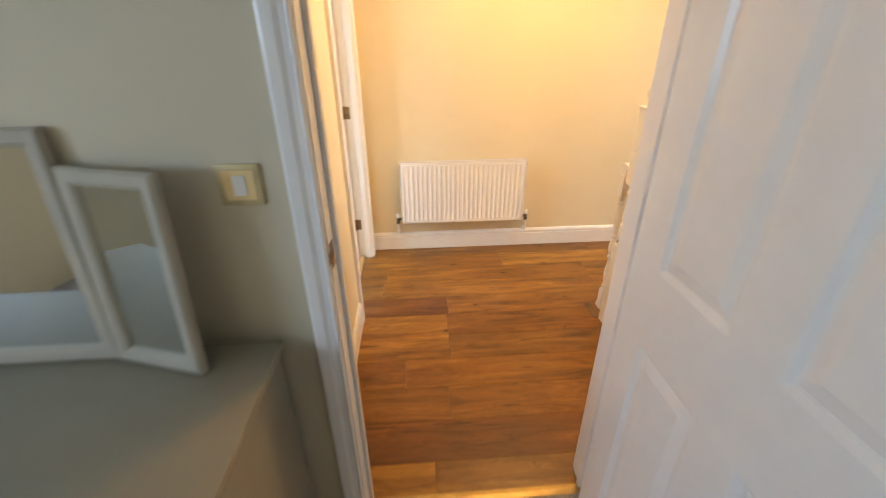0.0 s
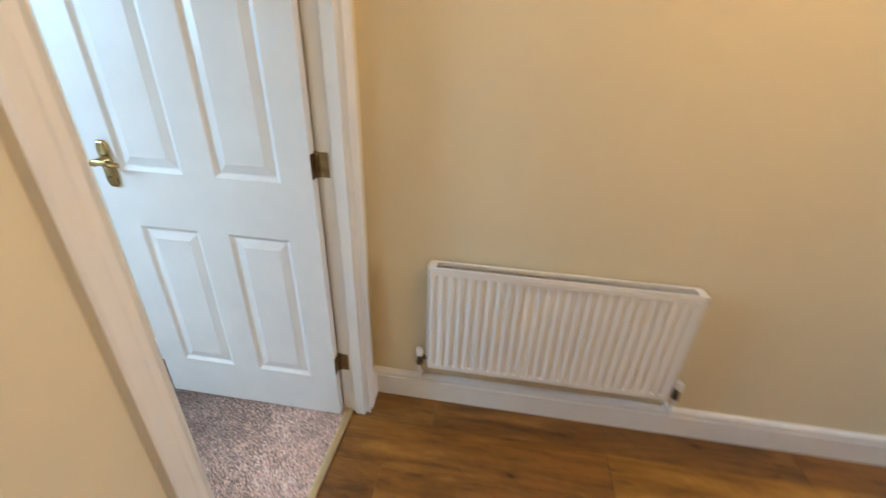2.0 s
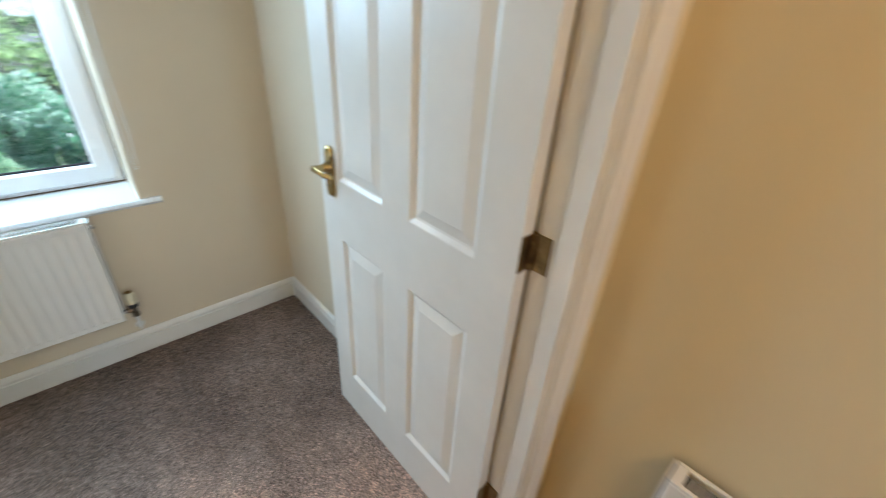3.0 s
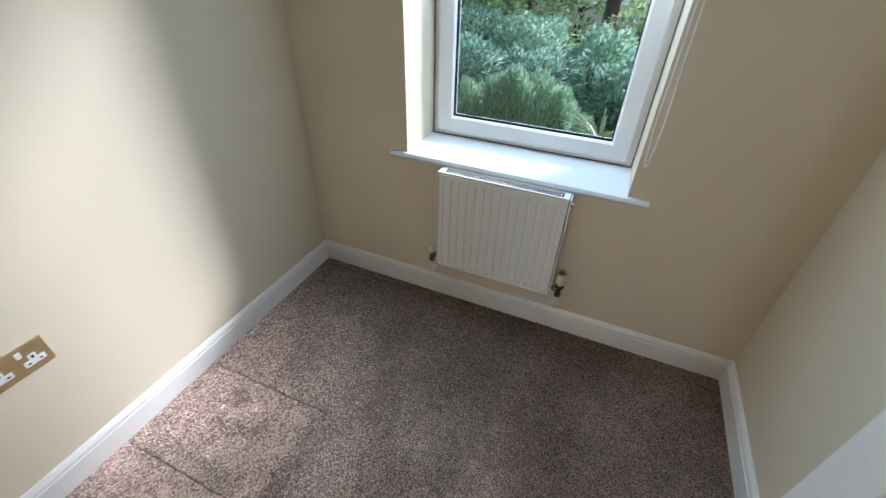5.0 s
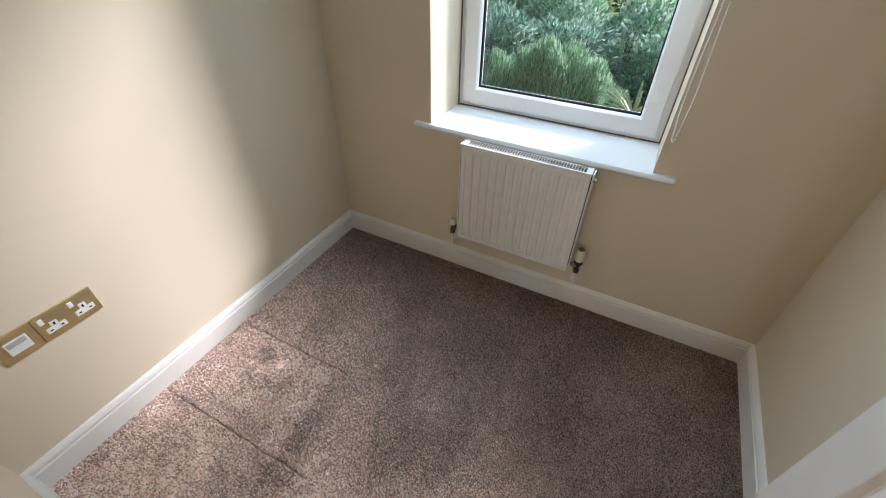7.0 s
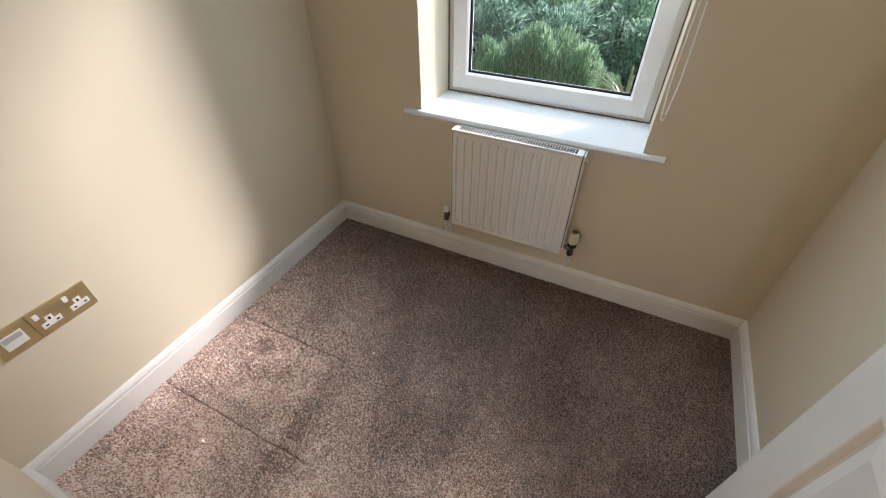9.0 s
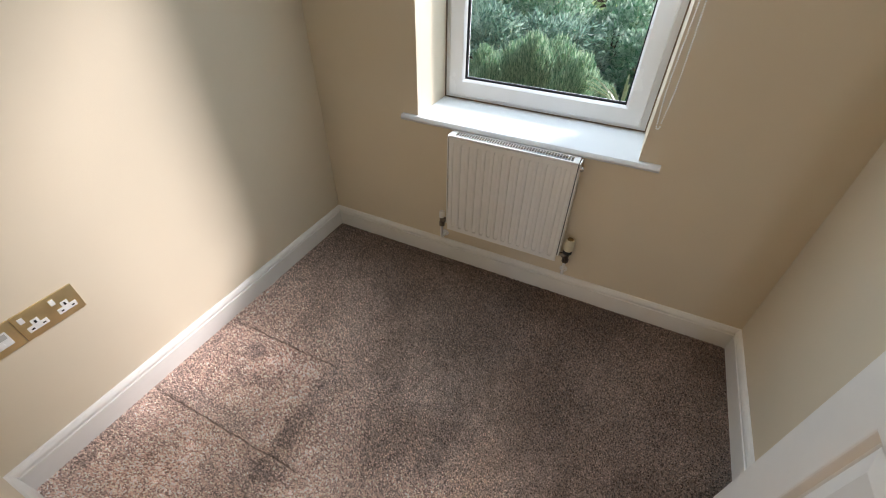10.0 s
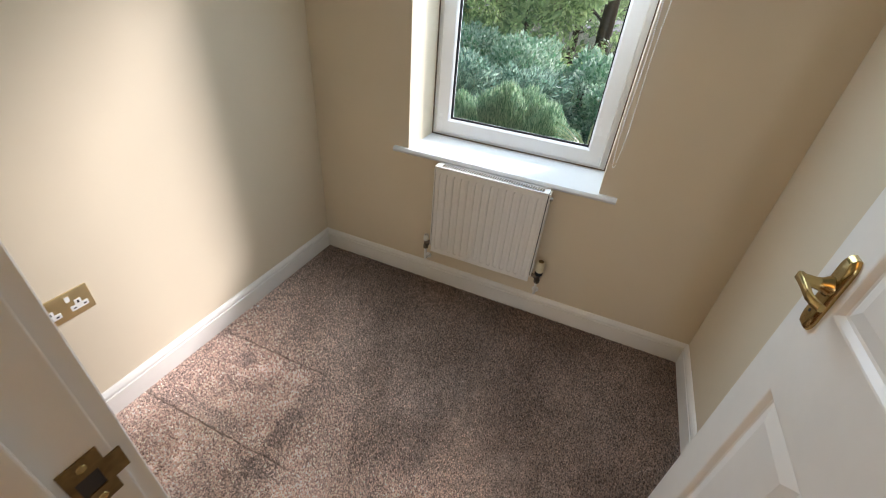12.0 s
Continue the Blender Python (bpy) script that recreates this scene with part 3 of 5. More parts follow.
def door_leaf(name, W, m, label, t=0.035, H=1.975):
    """Moulded six-panel door. Local: hinge edge at x=0, leaf along +x, faces at y=0 and y=-t."""
    thing = empty(name, m, label, "door", "", "structure")
    st, mu = 0.101, 0.105
    pw = (W - 2 * st - mu) / 2
    xs = [0, st, st + pw, st + pw + mu, W - st, W]
    zs = [0.004, 0.192, 0.785, 0.975, 1.560, 1.665, 1.865, H]
    bm = bmesh.new()

    def quad(ps):
        bm.faces.new([bm.verts.new(p) for p in ps])
    for y, s in ((0.0, -1), (-t, 1)):
        for i in range(5):
            for k in range(7):
                x0, x1, z0, z1 = xs[i], xs[i + 1], zs[k], zs[k + 1]
                if i in (1, 3) and k in (1, 3, 5):
                    rings = []
                    for ins, dep in ((0, 0), (0.003, 0.001), (0.012, 0.0085), (0.017, 0.0098), (0.043, 0.0032), (0.046, 0.0022)):
                        rings.append([bm.verts.new((x, y + s * dep, z)) for x, z in ((x0 + ins, z0 + ins), (x1 - ins, z0 + ins), (x1 - ins, z1 - ins), (x0 + ins, z1 - ins))])
                    for a, b in zip(rings, rings[1:]):
                        for q in range(4):
                            bm.faces.new((a[q], a[(q + 1) % 4], b[(q + 1) % 4], b[q]))
                    bm.faces.new(rings[-1])
                else:
                    quad([(x0, y, z0), (x1, y, z0), (x1, y, z1), (x0, y, z1)])
    for x in (0, W):
        for k in range(7):
            quad([(x, 0, zs[k]), (x, -t, zs[k]), (x, -t, zs[k + 1]), (x, 0, zs[k + 1])])
    for z in (zs[0], zs[-1]):
        for i in range(5):
            quad([(xs[i], 0, z), (xs[i + 1], 0, z), (xs[i + 1], -t, z), (xs[i], -t, z)])
    bmesh.ops.remove_doubles(bm, verts=bm.verts[:], dist=1e-5)
    part("leaf", bm, WHITE, thing, "white painted moulded six-panel leaf")
    return thing


def handle(parent, x, z, y, s, toward):
    """Lever handle on a scrolled backplate; y is the door face, s its outward way, toward the lever's direction along x."""
    h = part("door_handle", plate_mesh(0.040, 0.150, 0.010, x, z, y, s), BRASS, parent, "polished brass lever handle plate", smooth=True)
    part("neck", lathe([(0.0185, 0), (0.0175, 0.005), (0.0125, 0.012), (0.0105, 0.022), (0.0115, 0.040)], 18, m=Matrix.Translation((x, y + s * 0.009, z + 0.014)) @ Matrix.Rotation(radians(-90 * s), 4, "X")), BRASS, h, smooth=True)
    bm = bmesh.new()
    n_ = 9
    rings = []
    for i in range(n_):
        u = i / (n_ - 1)
        cx, cy = x + toward * (-0.013 + 0.088 * u), y + s * (0.050 + 0.004 * math.sin(u * 3.1) - 0.010 * max(0, u - 0.8) * 5)
        hh, tt = 0.0085 - 0.002 * u, 0.005 - 0.001 * u
        zc = z + 0.014 + 0.004 * math.sin(u * 4)
        rings.append([bm.verts.new((cx, cy + a_ * tt, zc + b_ * hh)) for a_, b_ in ((-1, -0.7), (-0.6, -1), (0.6, -1), (1, -0.7), (1, 0.7), (0.6, 1), (-0.6, 1), (-1, 0.7))])
    for ra_, rb_ in zip(rings, rings[1:]):
        for i in range(8):
            bm.faces.new((ra_[i], ra_[(i + 1) % 8], rb_[(i + 1) % 8], rb_[i]))
    bm.faces.new(rings[0][::-1]), bm.faces.new(rings[-1])
    part("lever", bm, BRASS, h, smooth=True)
    part("keyhole", lathe([(0.0035, 0), (0.0035, 0.0006)], 10, m=Matrix.Translation((x, y + s * 0.0113, z - 0.040)) @ Matrix.Rotation(radians(-90 * s), 4, "X")), BLACK, h)
    return h


def plate_mesh(w, hgt, t, x, z, y, s):
    bm = bmesh.new()
    out = []
    for i in range(40):
        u = i / 40 * 2 * math.pi
        cx, cz = math.cos(u), math.sin(u)
        pz = max(-1, min(1, cz * 1.25)) * hgt / 2
        k = 0.5 + 0.5 * min(1.0, (1 - abs(pz) / (hgt / 2)) * 5 + 0.1) if abs(cz) < 0.999 else 0.3
        px = (1 if cx > 0 else -1) * min(1.0, abs(cx) * 2.2) * w / 2 * k
        out.append((px, pz))
    rings = []
    for sc, d in ((1.0, 0.0), (1.0, t * 0.5), (0.84, t), (0.6, t * 1.15)):
        rings.append([bm.verts.new((x + px * sc, y + s * d, z + pz * (1 - (1 - sc) * 0.35))) for px, pz in out])
    for a, b in zip(rings, rings[1:]):
        for i in range(40):
            bm.faces.new((a[i], a[(i + 1) % 40], b[(i + 1) % 40], b[i]))
    bm.faces.new(rings[-1]), bm.faces.new(rings[0][::-1])
    return bm


def hinge(parent, z, leafx, face):
    """Butt hinge at the hinge edge x=0: a knuckle, one leaf on the door's edge and one on the jamb."""
    bm = bmesh.new()
    for i in range(5):
        lathe([(0.0058, 0), (0.0062, 0.001), (0.0062, 0.0138), (0.0058, 0.0148)], 12, bm, Matrix.Translation((leafx, face, z - 0.038 + i * 0.0152)))
    lathe([(0.003, 0), (0.0045, 0.003), (0.0, 0.005)], 8, bm, Matrix.Translation((leafx, face, z + 0.038)), cap=False)
    h = part("hinge", bm, OLD_BRASS, parent, "tarnished brass butt hinge", smooth=True)
    part("hinge_leaf", box(-0.0012, 0.0006, -0.034, -0.002, z - 0.038, z + 0.038), OLD_BRASS, h)
    bm = bmesh.new()
    bx(bm, leafx - 0.036, leafx + 0.002, face + 0.0015, face + 0.0045, z - 0.038, z + 0.038, bevel=0.0004)
    for dz in (-0.026, 0, 0.026):
        lathe([(0.0035, 0), (0.003, 0.0008)], 10, bm, Matrix.Translation((leafx - 0.022 + 0.008 * (dz == 0), face + 0.0015, z + dz)) @ Matrix.Rotation(radians(90), 4, "X"))
    part("jamb_leaf", bm, OLD_BRASS, h)
    return h


frame_sides("architrave_room_hall_side", "x", PX1, 1, DY0, DY1, 2.0, "white moulded architrave round the small room's doorway")
frame_sides("architrave_room_inner_side", "x", PX0 - 0.003, -1, DY0, DY1, 2.0, "white moulded architrave inside the small room")
lining("lining_room", "x", PX0 - 0.003, PX1, DY0, DY1, 2.0, PX0 + 0.038, PX0 + 0.078, "white painted door lining with a stop")
frame_sides("architrave_bedroom_inner", "y", BY0 - 0.003, -1, BX0, BX1, 2.0, "white moulded architrave inside the bedroom")
frame_sides("architrave_bedroom_hall", "y", BY1, 1, BX0, BX1, 2.0, "white moulded architrave on the hall side")
lining("lining_bedroom", "y", BY0 - 0.003, BY1, BX0, BX1, 2.0, BY0 + 0.0558, BY0 + 0.078, "white painted bedroom door lining with a stop")

# the small room's door stands open square to its wall; leaf runs along -x from the hinges
dr = door_leaf("door_room", 0.742, pose(0.124, 3.374, 0.012, 0, 0, 180) @ Matrix.Diagonal((1, -1, 1, 1)), "white six-panel door standing wide open on brass hinges")
handle(dr, 0.742 - 0.066, 0.993, 0.0, 1, -1)
handle(dr, 0.742 - 0.066, 0.993, -0.035, -1, -1)
for z in (0.255, 1.032, 1.80):
    hinge(dr, z, -0.003, 0.0)
part("latch_plate", box(0.7412, 0.7428, -0.029, -0.007, 0.955, 1.065, bevel=0.0004), BRASS, dr, "brass latch face on the door edge")
# the bedroom's door stands open square into the bedroom
db = door_leaf("door_bedroom", 0.74, pose(BX1 - 0.004, BY0 - 0.004, 0.010, 0, 0, -90.5), "white six-panel bedroom door opened into the bedroom")
for z in (0.262, 1.01, 1.80):
    hinge(db, z, -0.003, 0.0)
handle(db, 0.74 - 0.066, 0.955, 0.0, 1, -1)
handle(db, 0.74 - 0.066, 0.955, -0.035, -1, -1)


def strike(name, m):
    """Strike plate with its latch hole and a bent lip. Local: plate in the x-z plane, facing +y."""
    s = empty(name, m, "worn brass strike plate let into the door jamb", "strike plate")
    bm = bmesh.new()
    for a in ((-0.014, 0.014, 0.010, 0.030), (-0.014, 0.014, -0.030, -0.012), (-0.014, -0.009, -0.012, 0.010), (0.008, 0.014, -0.012, 0.010)):
        bx(bm, a[0], a[1], 0.0, 0.0018, a[2], a[3])
    bx(bm, 0.014, 0.026, -0.0005, 0.0012, -0.014, 0.012)
    part("plate", bm, OLD_BRASS, s)
    part("latch_hole", box(-0.009, 0.008, 0.0, 0.0006, -0.012, 0.010), BLACK, s)
    for z in (0.021, -0.022):
        part("screw", lathe([(0.004, 0.0018), (0.0035, 0.0028)], 12, None, Matrix.Translation((0, 0, z)) @ Matrix.Rotation(radians(-90), 4, "X")), BRASS, s)
    return s


strike("strike_plate_room", pose(PX0 + 0.018, DY0 + 0.0005, 1.055) @ Matrix.Diagonal((-1, 1, 1, 1)))
strike("strike_plate_bedroom", pose(BX0 + 0.0005, BY0 + 0.018, 1.0, 0, 0, -90))
# threshold strips
bm = bmesh.new()
sweep([(-0.017, 0), (0.017, 0), (0.014, 0.006), (0, 0.009), (-0.014, 0.006)], (PX0 + 0.008, DY0, 0.004), (PX0 + 0.008, DY1, 0.004), (1, 0, 0), bm)
part("threshold_strip_room", bm, SATIN_BRASS, label="polished brass threshold strip between carpet and oak floor", category="threshold", kind="structure")
bm = bmesh.new()
sweep([(-0.022, 0), (0.022, 0), (0.018, 0.006), (0, 0.009), (-0.018, 0.006)], (BX0, BY0 + 0.055, 0.002), (BX1, BY0 + 0.055, 0.002), (0, 1, 0), bm)
part("threshold_strip_bedroom", bm, BRASS, label="bright metal threshold strip in the bedroom doorway", category="threshold", kind="structure")


# ---- radiators ----
def radiator(name, W, H, flutes, m, depth, label, slots):
    """Panel radiator. Local: front at y=0 facing -y, wall at y=depth, bottom at z=0, x from 0 to W."""
    r = empty(name, m, label, "radiator")
    bm = bmesh.new()
    margin = 0.012
    zs = [0, 0.004, 0.022, 0.030, 0.040, 0.050] + [0.05 + (H - 0.10) * i / 3 for i in (1, 2)] + [H - 0.05, H - 0.040, H - 0.030, H - 0.022, H - 0.004, H]
    per = 8
    pitch = (W - 2 * margin) / flutes
    xs = [0, 0.004] + [margin + pitch * (i / per) for i in range(flutes * per + 1)] + [W - 0.004, W]

    def depth_at(x, z):
        e = min(x, W - x, z, H - z)
        if e < 0.001:
            return 0.004
        u = ((x - margin) / pitch) % 1.0
        d = abs(u - 0.5) * pitch
        half = 0.0095
        zz = max(0.0, (0.036 - z) / 0.012, (z - (H - 0.036)) / 0.012)
        q = math.hypot(d / half, zz) if zz > 0 else d / half
        if margin < x < W - margin and q < 1:
            return 0.013 * min(1.0, (1 - q) * 2.3)
        return 0.0
    grid = [[bm.verts.new((x, depth_at(x, z), z)) for z in zs] for x in xs]
    for i in range(len(xs) - 1):
        for k in range(len(zs) - 1):
            bm.faces.new((grid[i][k], grid[i + 1][k], grid[i + 1][k + 1], grid[i][k + 1]))
    part("front_panel", bm, RAD_WHITE, r, "white pressed steel panel with upright flutes", smooth=True)
    part("back_panel", box(0.004, W - 0.004, 0.0045, 0.010, 0.004, H - 0.014), RAD_WHITE, r)
    d2 = min(depth - 0.02, 0.062)
    for x0, x1, g0, g1 in ((-0.008, -0.003, -0.0028, 0.002), (W + 0.003, W + 0.008, W - 0.002, W + 0.0028)):
        part("side_cover", box(x0, x1, 0.004, d2, 0.03, H + 0.003, bevel=0.0015), RAD_WHITE, r)
        # solid strip whose dark colour stands in for the side gap's shade
        part("side_gap", box(g0, g1, 0.010, d2 - 0.004, 0.032, H - 0.004), GRILLE, r, "dark strip standing in for shade behind the side cover")
    bm = bmesh.new()
    bx(bm, 0.0, W, -0.001, 0.007, H - 0.0005, H + 0.007, bevel=0.002), bx(bm, 0.0, W, d2 - 0.008, d2, H - 0.0005, H + 0.007, bevel=0.002)
    bx(bm, 0.0, 0.022, 0.007, d2 - 0.008, H, H + 0.006), bx(bm, W - 0.022, W, 0.007, d2 - 0.008, H, H + 0.006)
    n = slots
    for i in range(1, n):
        x = 0.022 + (W - 0.044) * i / n
        bx(bm, x - 0.0013, x + 0.0013, 0.007, d2 - 0.008, H + 0.003, H + 0.0055)
    part("top_grille", bm, RAD_WHITE, r, "white slotted top grille")
    # one solid block, with the shade inside the slots put into its colour
    part("fins", box(0.012, W - 0.012, 0.012, d2 - 0.010, 0.05, H - 0.006), GRILLE, r, "convector fins as one dark block standing in for shade")
    bm = lathe([(0.0085, 0), (0.0085, 0.006), (0.006, 0.008), (0.006, 0.011)], 12, m=Matrix.Translation((W + 0.008, 0.026, H - 0.026)) @ Matrix.Rotation(radians(90), 4, "Y"))
    part("air_vent", bm, GREY_METAL, r, "small chrome air vent", smooth=True)
    part("bracket", box(0.12, 0.15, d2, depth, 0.05, H - 0.05), RAD_WHITE, r)
    part("bracket", box(W - 0.15, W - 0.12, d2, depth, 0.05, H - 0.05), RAD_WHITE, r)
    return r


def valve(r, x, s, wallside, trv, drop):
    """Radiator valve at one foot of the radiator; s: outward way along x; trv: with a thermostatic head."""
    y, z = 0.028, 0.028
    bm = tube([(x, y, z), (x + s * 0.022, y, z)], 0.0085, 12)
    tube([(x + s * 0.020, y, z), (x + s * 0.032, y, z)], 0.013, 6, bm)
    tube([(x + s * 0.038, y, z - 0.022), (x + s * 0.038, y, z + 0.014)], 0.0105, 12, bm)
    tube([(x + s * 0.038, y, z - 0.034), (x + s * 0.038, y, z - 0.018)], 0.0135, 6, bm)
    v = part("valve", bm, VALVE_METAL, r, "dark tarnished radiator valve", smooth=True)
    c = Matrix.Translation((x + s * 0.038, y, z))
    if trv:
        part("collar", lathe([(0.0165, 0.012), (0.0185, 0.014), (0.0185, 0.026), (0.016, 0.03)], 20, m=c), BLACK, v, "black valve collar", smooth=True)
        part("thermostatic_head", lathe([(0.017, 0.03), (0.0195, 0.034), (0.0205, 0.046), (0.0195, 0.072), (0.0165, 0.082), (0.0155, 0.084), (0.010, 0.085)], 24, m=c), CREAM_PLASTIC, v, "aged cream thermostatic head", smooth=True)
        part("head_cap", lathe([(0.0125, 0.083), (0.0125, 0.0866), (0.006, 0.0866)], 20, m=c), OLD_BRASS, v, "brown worn cap of the thermostatic head")
    else:
        part("valve_cap", lathe([(0.0125, 0.012), (0.0135, 0.016), (0.0125, 0.040), (0.010, 0.044)], 18, m=c), WHITE_PLASTIC, v, "small white valve cap", smooth=True)
    part("pipe", tube([(x + s * 0.038, y, z - 0.03), (x + s * 0.038, y, -drop + 0.012), (x + s * 0.038, y + 0.004, -drop + 0.003), (x + s * 0.038, y + 0.014, -drop), (x + s * 0.038, wallside, -drop)], 0.0065, 12), WHITE_PLASTIC, v, "thin white painted pipe", smooth=True)
    part("pipe_collar", lathe([(0.017, 0.0), (0.0165, 0.004), (0.009, 0.007)], 16, m=Matrix.Translation((x + s * 0.038, wallside - 0.0005, -drop)) @ Matrix.Rotation(radians(90), 4, "X")), WHITE_PLASTIC, v)


RH = radiator("radiator_hall", 0.894, 0.452, 26, pose(0.465, 3.435, 0.237), NY - 3.435, "long white panel radiator on the cream hall wall", 78)
valve(RH, 0.0, -1, NY - 3.435, False, 0.092)
valve(RH, 0.894, 1, NY - 3.435, False, 0.092)
RS = radiator("radiator_room", 0.500, 0.450, 14, pose(-1.335, 2.266, 0.236, 0, 0, 90), -1.335 - WX, "small white panel radiator under the window", 44)
valve(RS, 0.0, -1, -1.335 - WX, False, 0.080)
valve(RS, 0.500, 1, -1.335 - WX, True, 0.080)

# ---- window of the small room ----
win = empty("window_room", None, "white plastic window with one tall pane in a deep recess", "window", "", "structure")
FX = -1.665
bm = bmesh.new()
for a in ((WY0, WY1, WZ0 - 0.02, 0.742), (WY0, WY1, WZ1 - 0.04, WZ1), (WY0, WY0 + 0.034, 0.742, WZ1 - 0.04), (WY1 - 0.034, WY1, 0.742, WZ1 - 0.04)):
    bx(bm, FX - 0.055, FX, *a)
part("outer_frame", bm, UPVC, win, "white plastic outer frame")


def ring(bm, specs, x_of):
    """Mitred frame: nested rectangles (inset, x) swept round the pane."""
    rs = [[bm.verts.new((x, y, z)) for y, z in ((WY0 + i, 0.742 - 0.034 + i), (WY1 - i, 0.742 - 0.034 + i), (WY1 - i, WZ1 - i), (WY0 + i, WZ1 - i))] for i, x in specs]
    for a, b in zip(rs, rs[1:] + rs[:1]):
        for q in range(4):
            bm.faces.new((a[q], a[(q + 1) % 4], b[(q + 1) % 4], b[q]))
    return bm


part("sash", ring(bmesh.new(), [(0.026, FX + 0.001), (0.026, FX + 0.016), (0.031, FX + 0.021), (0.087, FX + 0.021), (0.091, FX + 0.017), (0.096, FX + 0.008), (0.096, FX - 0.03), (0.05, FX - 0.03)], 0), UPVC, win, "white plastic opening sash")
part("seal", ring(bmesh.new(), [(0.0957, FX + 0.0062), (0.1005, FX + 0.0010), (0.1005, FX - 0.014), (0.0950, FX - 0.014)], 0), SEAL, win, "black rubber glazing seal")
gp = part("pane", box(FX - 0.006, FX - 0.002, WY0 + 0.09, WY1 - 0.09, WZ0 + 0.09, WZ1 - 0.09), GLASS, win, "clear glass pane")
gp.visible_shadow = False
bm = bmesh.new()
bx(bm, FX + 0.0003, FX + 0.004, WY0, WY0 + 0.005, WZ0, WZ1), bx(bm, FX + 0.0003, FX + 0.004, WY1 - 0.005, WY1, WZ0, WZ1), bx(bm, FX + 0.0003, FX + 0.0045, WY0 + 0.005, WY1 - 0.005, WZ0, WZ0 + 0.004)
part("sealant", bm, GRIME, win, "thin stained sealant line round the frame")
# recess sides and sill board
part("recess_left", box(FX, WX + 0.0015, WY0 - 0.003, WY0, WZ0, WZ1), ROOM_PAINT, label="cream painted side of the window recess", category="window recess", kind="structure")
part("recess_right", box(FX, WX + 0.0015, WY1, WY1 + 0.003, WZ0, WZ1), ROOM_PAINT, label="cream painted side of the window recess", category="window recess", kind="structure")
bm = bmesh.new()
bx(bm, FX, WX, WY0, WY1, WZ0 - 0.026, WZ0)
sweep([(0, 0), (0.016, 0), (0.021, 0.004), (0.024, 0.011), (0.021, 0.019), (0.016, 0.0235), (0, 0.0240)], (WX, WY0 - 0.070, WZ0 - 0.024), (WX, WY1 + 0.072, WZ0 - 0.024), (1, 0, 0), bm)
part("window_sill", bm, SILL, label="white gloss window sill with a rounded nosing", category="window sill", kind="structure", smooth=True)
# blind chain, a loop of small beads
bm = bmesh.new()
for k in range(212):
    z = 0.862 + 0.0060 * k
    gap = 0.0095 * min(1.0, 0.55 + k / 35) + 0.002 * math.sin(k * 0.08)
    for s_, dz in ((-1, 0), (1, 0.004)):
        bmesh.ops.create_icosphere(bm, subdivisions=1, radius=0.0029, matrix=Matrix.Translation((WX + 0.040, 2.967 - 0.007 * (z - 0.86) + s_ * gap, z + dz)))
for k in range(5):
    a = math.pi * (k + 0.5) / 5
    bmesh.ops.create_icosphere(bm, subdivisions=1, radius=0.0029, matrix=Matrix.Translation((WX + 0.040, 2.967 - 0.0055 * math.cos(a), 0.857 - 0.012 * math.sin(a))))
ch = empty("blind_chain", None, "thin white beaded chain loop hanging beside the window", "blind chain")
part("chain_strand", bm, WHITE_PLASTIC, ch, smooth=True)
part("bracket", box(WX, WX + 0.05, 2.937, 2.980, 2.125, 2.155, bevel=0.002), WHITE_PLASTIC, ch)


# ---- sockets and switches ----
def faceplate(name, m, w, h, label, category, mat=SATIN_BRASS):
    """Local: plate in the x-z plane centred at the origin, facing +y."""
    e = empty(name, m, label, category)
    part("plate", box(-w / 2, w / 2, 0, 0.006, -h / 2, h / 2, bevel=0.002), mat, e, "satin brass plate", smooth=True)
    return e


ds = faceplate("double_socket", pose(-0.187, RSY + 0.0005, 0.494), 0.150, 0.088, "satin brass double power socket with white inserts", "power socket")
for cx in (-0.037, 0.037):
    bm = bmesh.new()
    bx(bm, cx - 0.024, cx + 0.024, 0.006, 0.0075, -0.024, -0.006, bevel=0.0007), bx(bm, cx - 0.009, cx + 0.009, 0.006, 0.0076, -0.006, 0.010, bevel=0.0007)
    part("socket_insert", bm, WHITE_PLASTIC, ds, "white plastic socket face")
    bm = bmesh.new()
    bx(bm, cx - 0.0025, cx + 0.0025, 0.0075, 0.0082, -0.004, 0.005), bx(bm, cx - 0.017, cx - 0.010, 0.0075, 0.0082, -0.018, -0.014), bx(bm, cx + 0.010, cx + 0.017, 0.0075, 0.0082, -0.018, -0.014)
    part("pin_holes", bm, BLACK, ds, "dark pin slots")
    part("rocker", box(cx - 0.006 + 0.022, cx + 0.006 + 0.022, 0.006, 0.0095, 0.014, 0.032, bevel=0.001), WHITE_PLASTIC, ds, "white rocker switch")
an = faceplate("phone_outlet", pose(-0.066, RSY + 0.0005, 0.494), 0.088, 0.088, "satin brass telephone outlet with a white insert", "telephone outlet")
part("outlet_insert", box(-0.025, 0.025, 0.006, 0.0085, -0.022, 0.022, bevel=0.001), WHITE_PLASTIC, an, "white outlet insert")
part("outlet_flap", box(-0.021, 0.021, 0.0085, 0.0097, 0.002, 0.018, bevel=0.0008), PALE_PLASTIC, an, "grey outlet flap")
part("outlet_latch", box(-0.008, 0.008, 0.0085, 0.0097, -0.014, -0.004, bevel=0.0008), WHITE_PLASTIC, an)
sw = faceplate("light_switch", pose(0.210, BY0 - 0.0035, 1.176, 0, 0, 180), 0.086, 0.086, "brass light switch with one white rocker on the bedroom wall", "light switch", AGED_PLATE)
part("switch_inner", box(-0.031, 0.031, 0.006, 0.0075, -0.031, 0.031, bevel=0.001), SATIN_BRASS, sw)
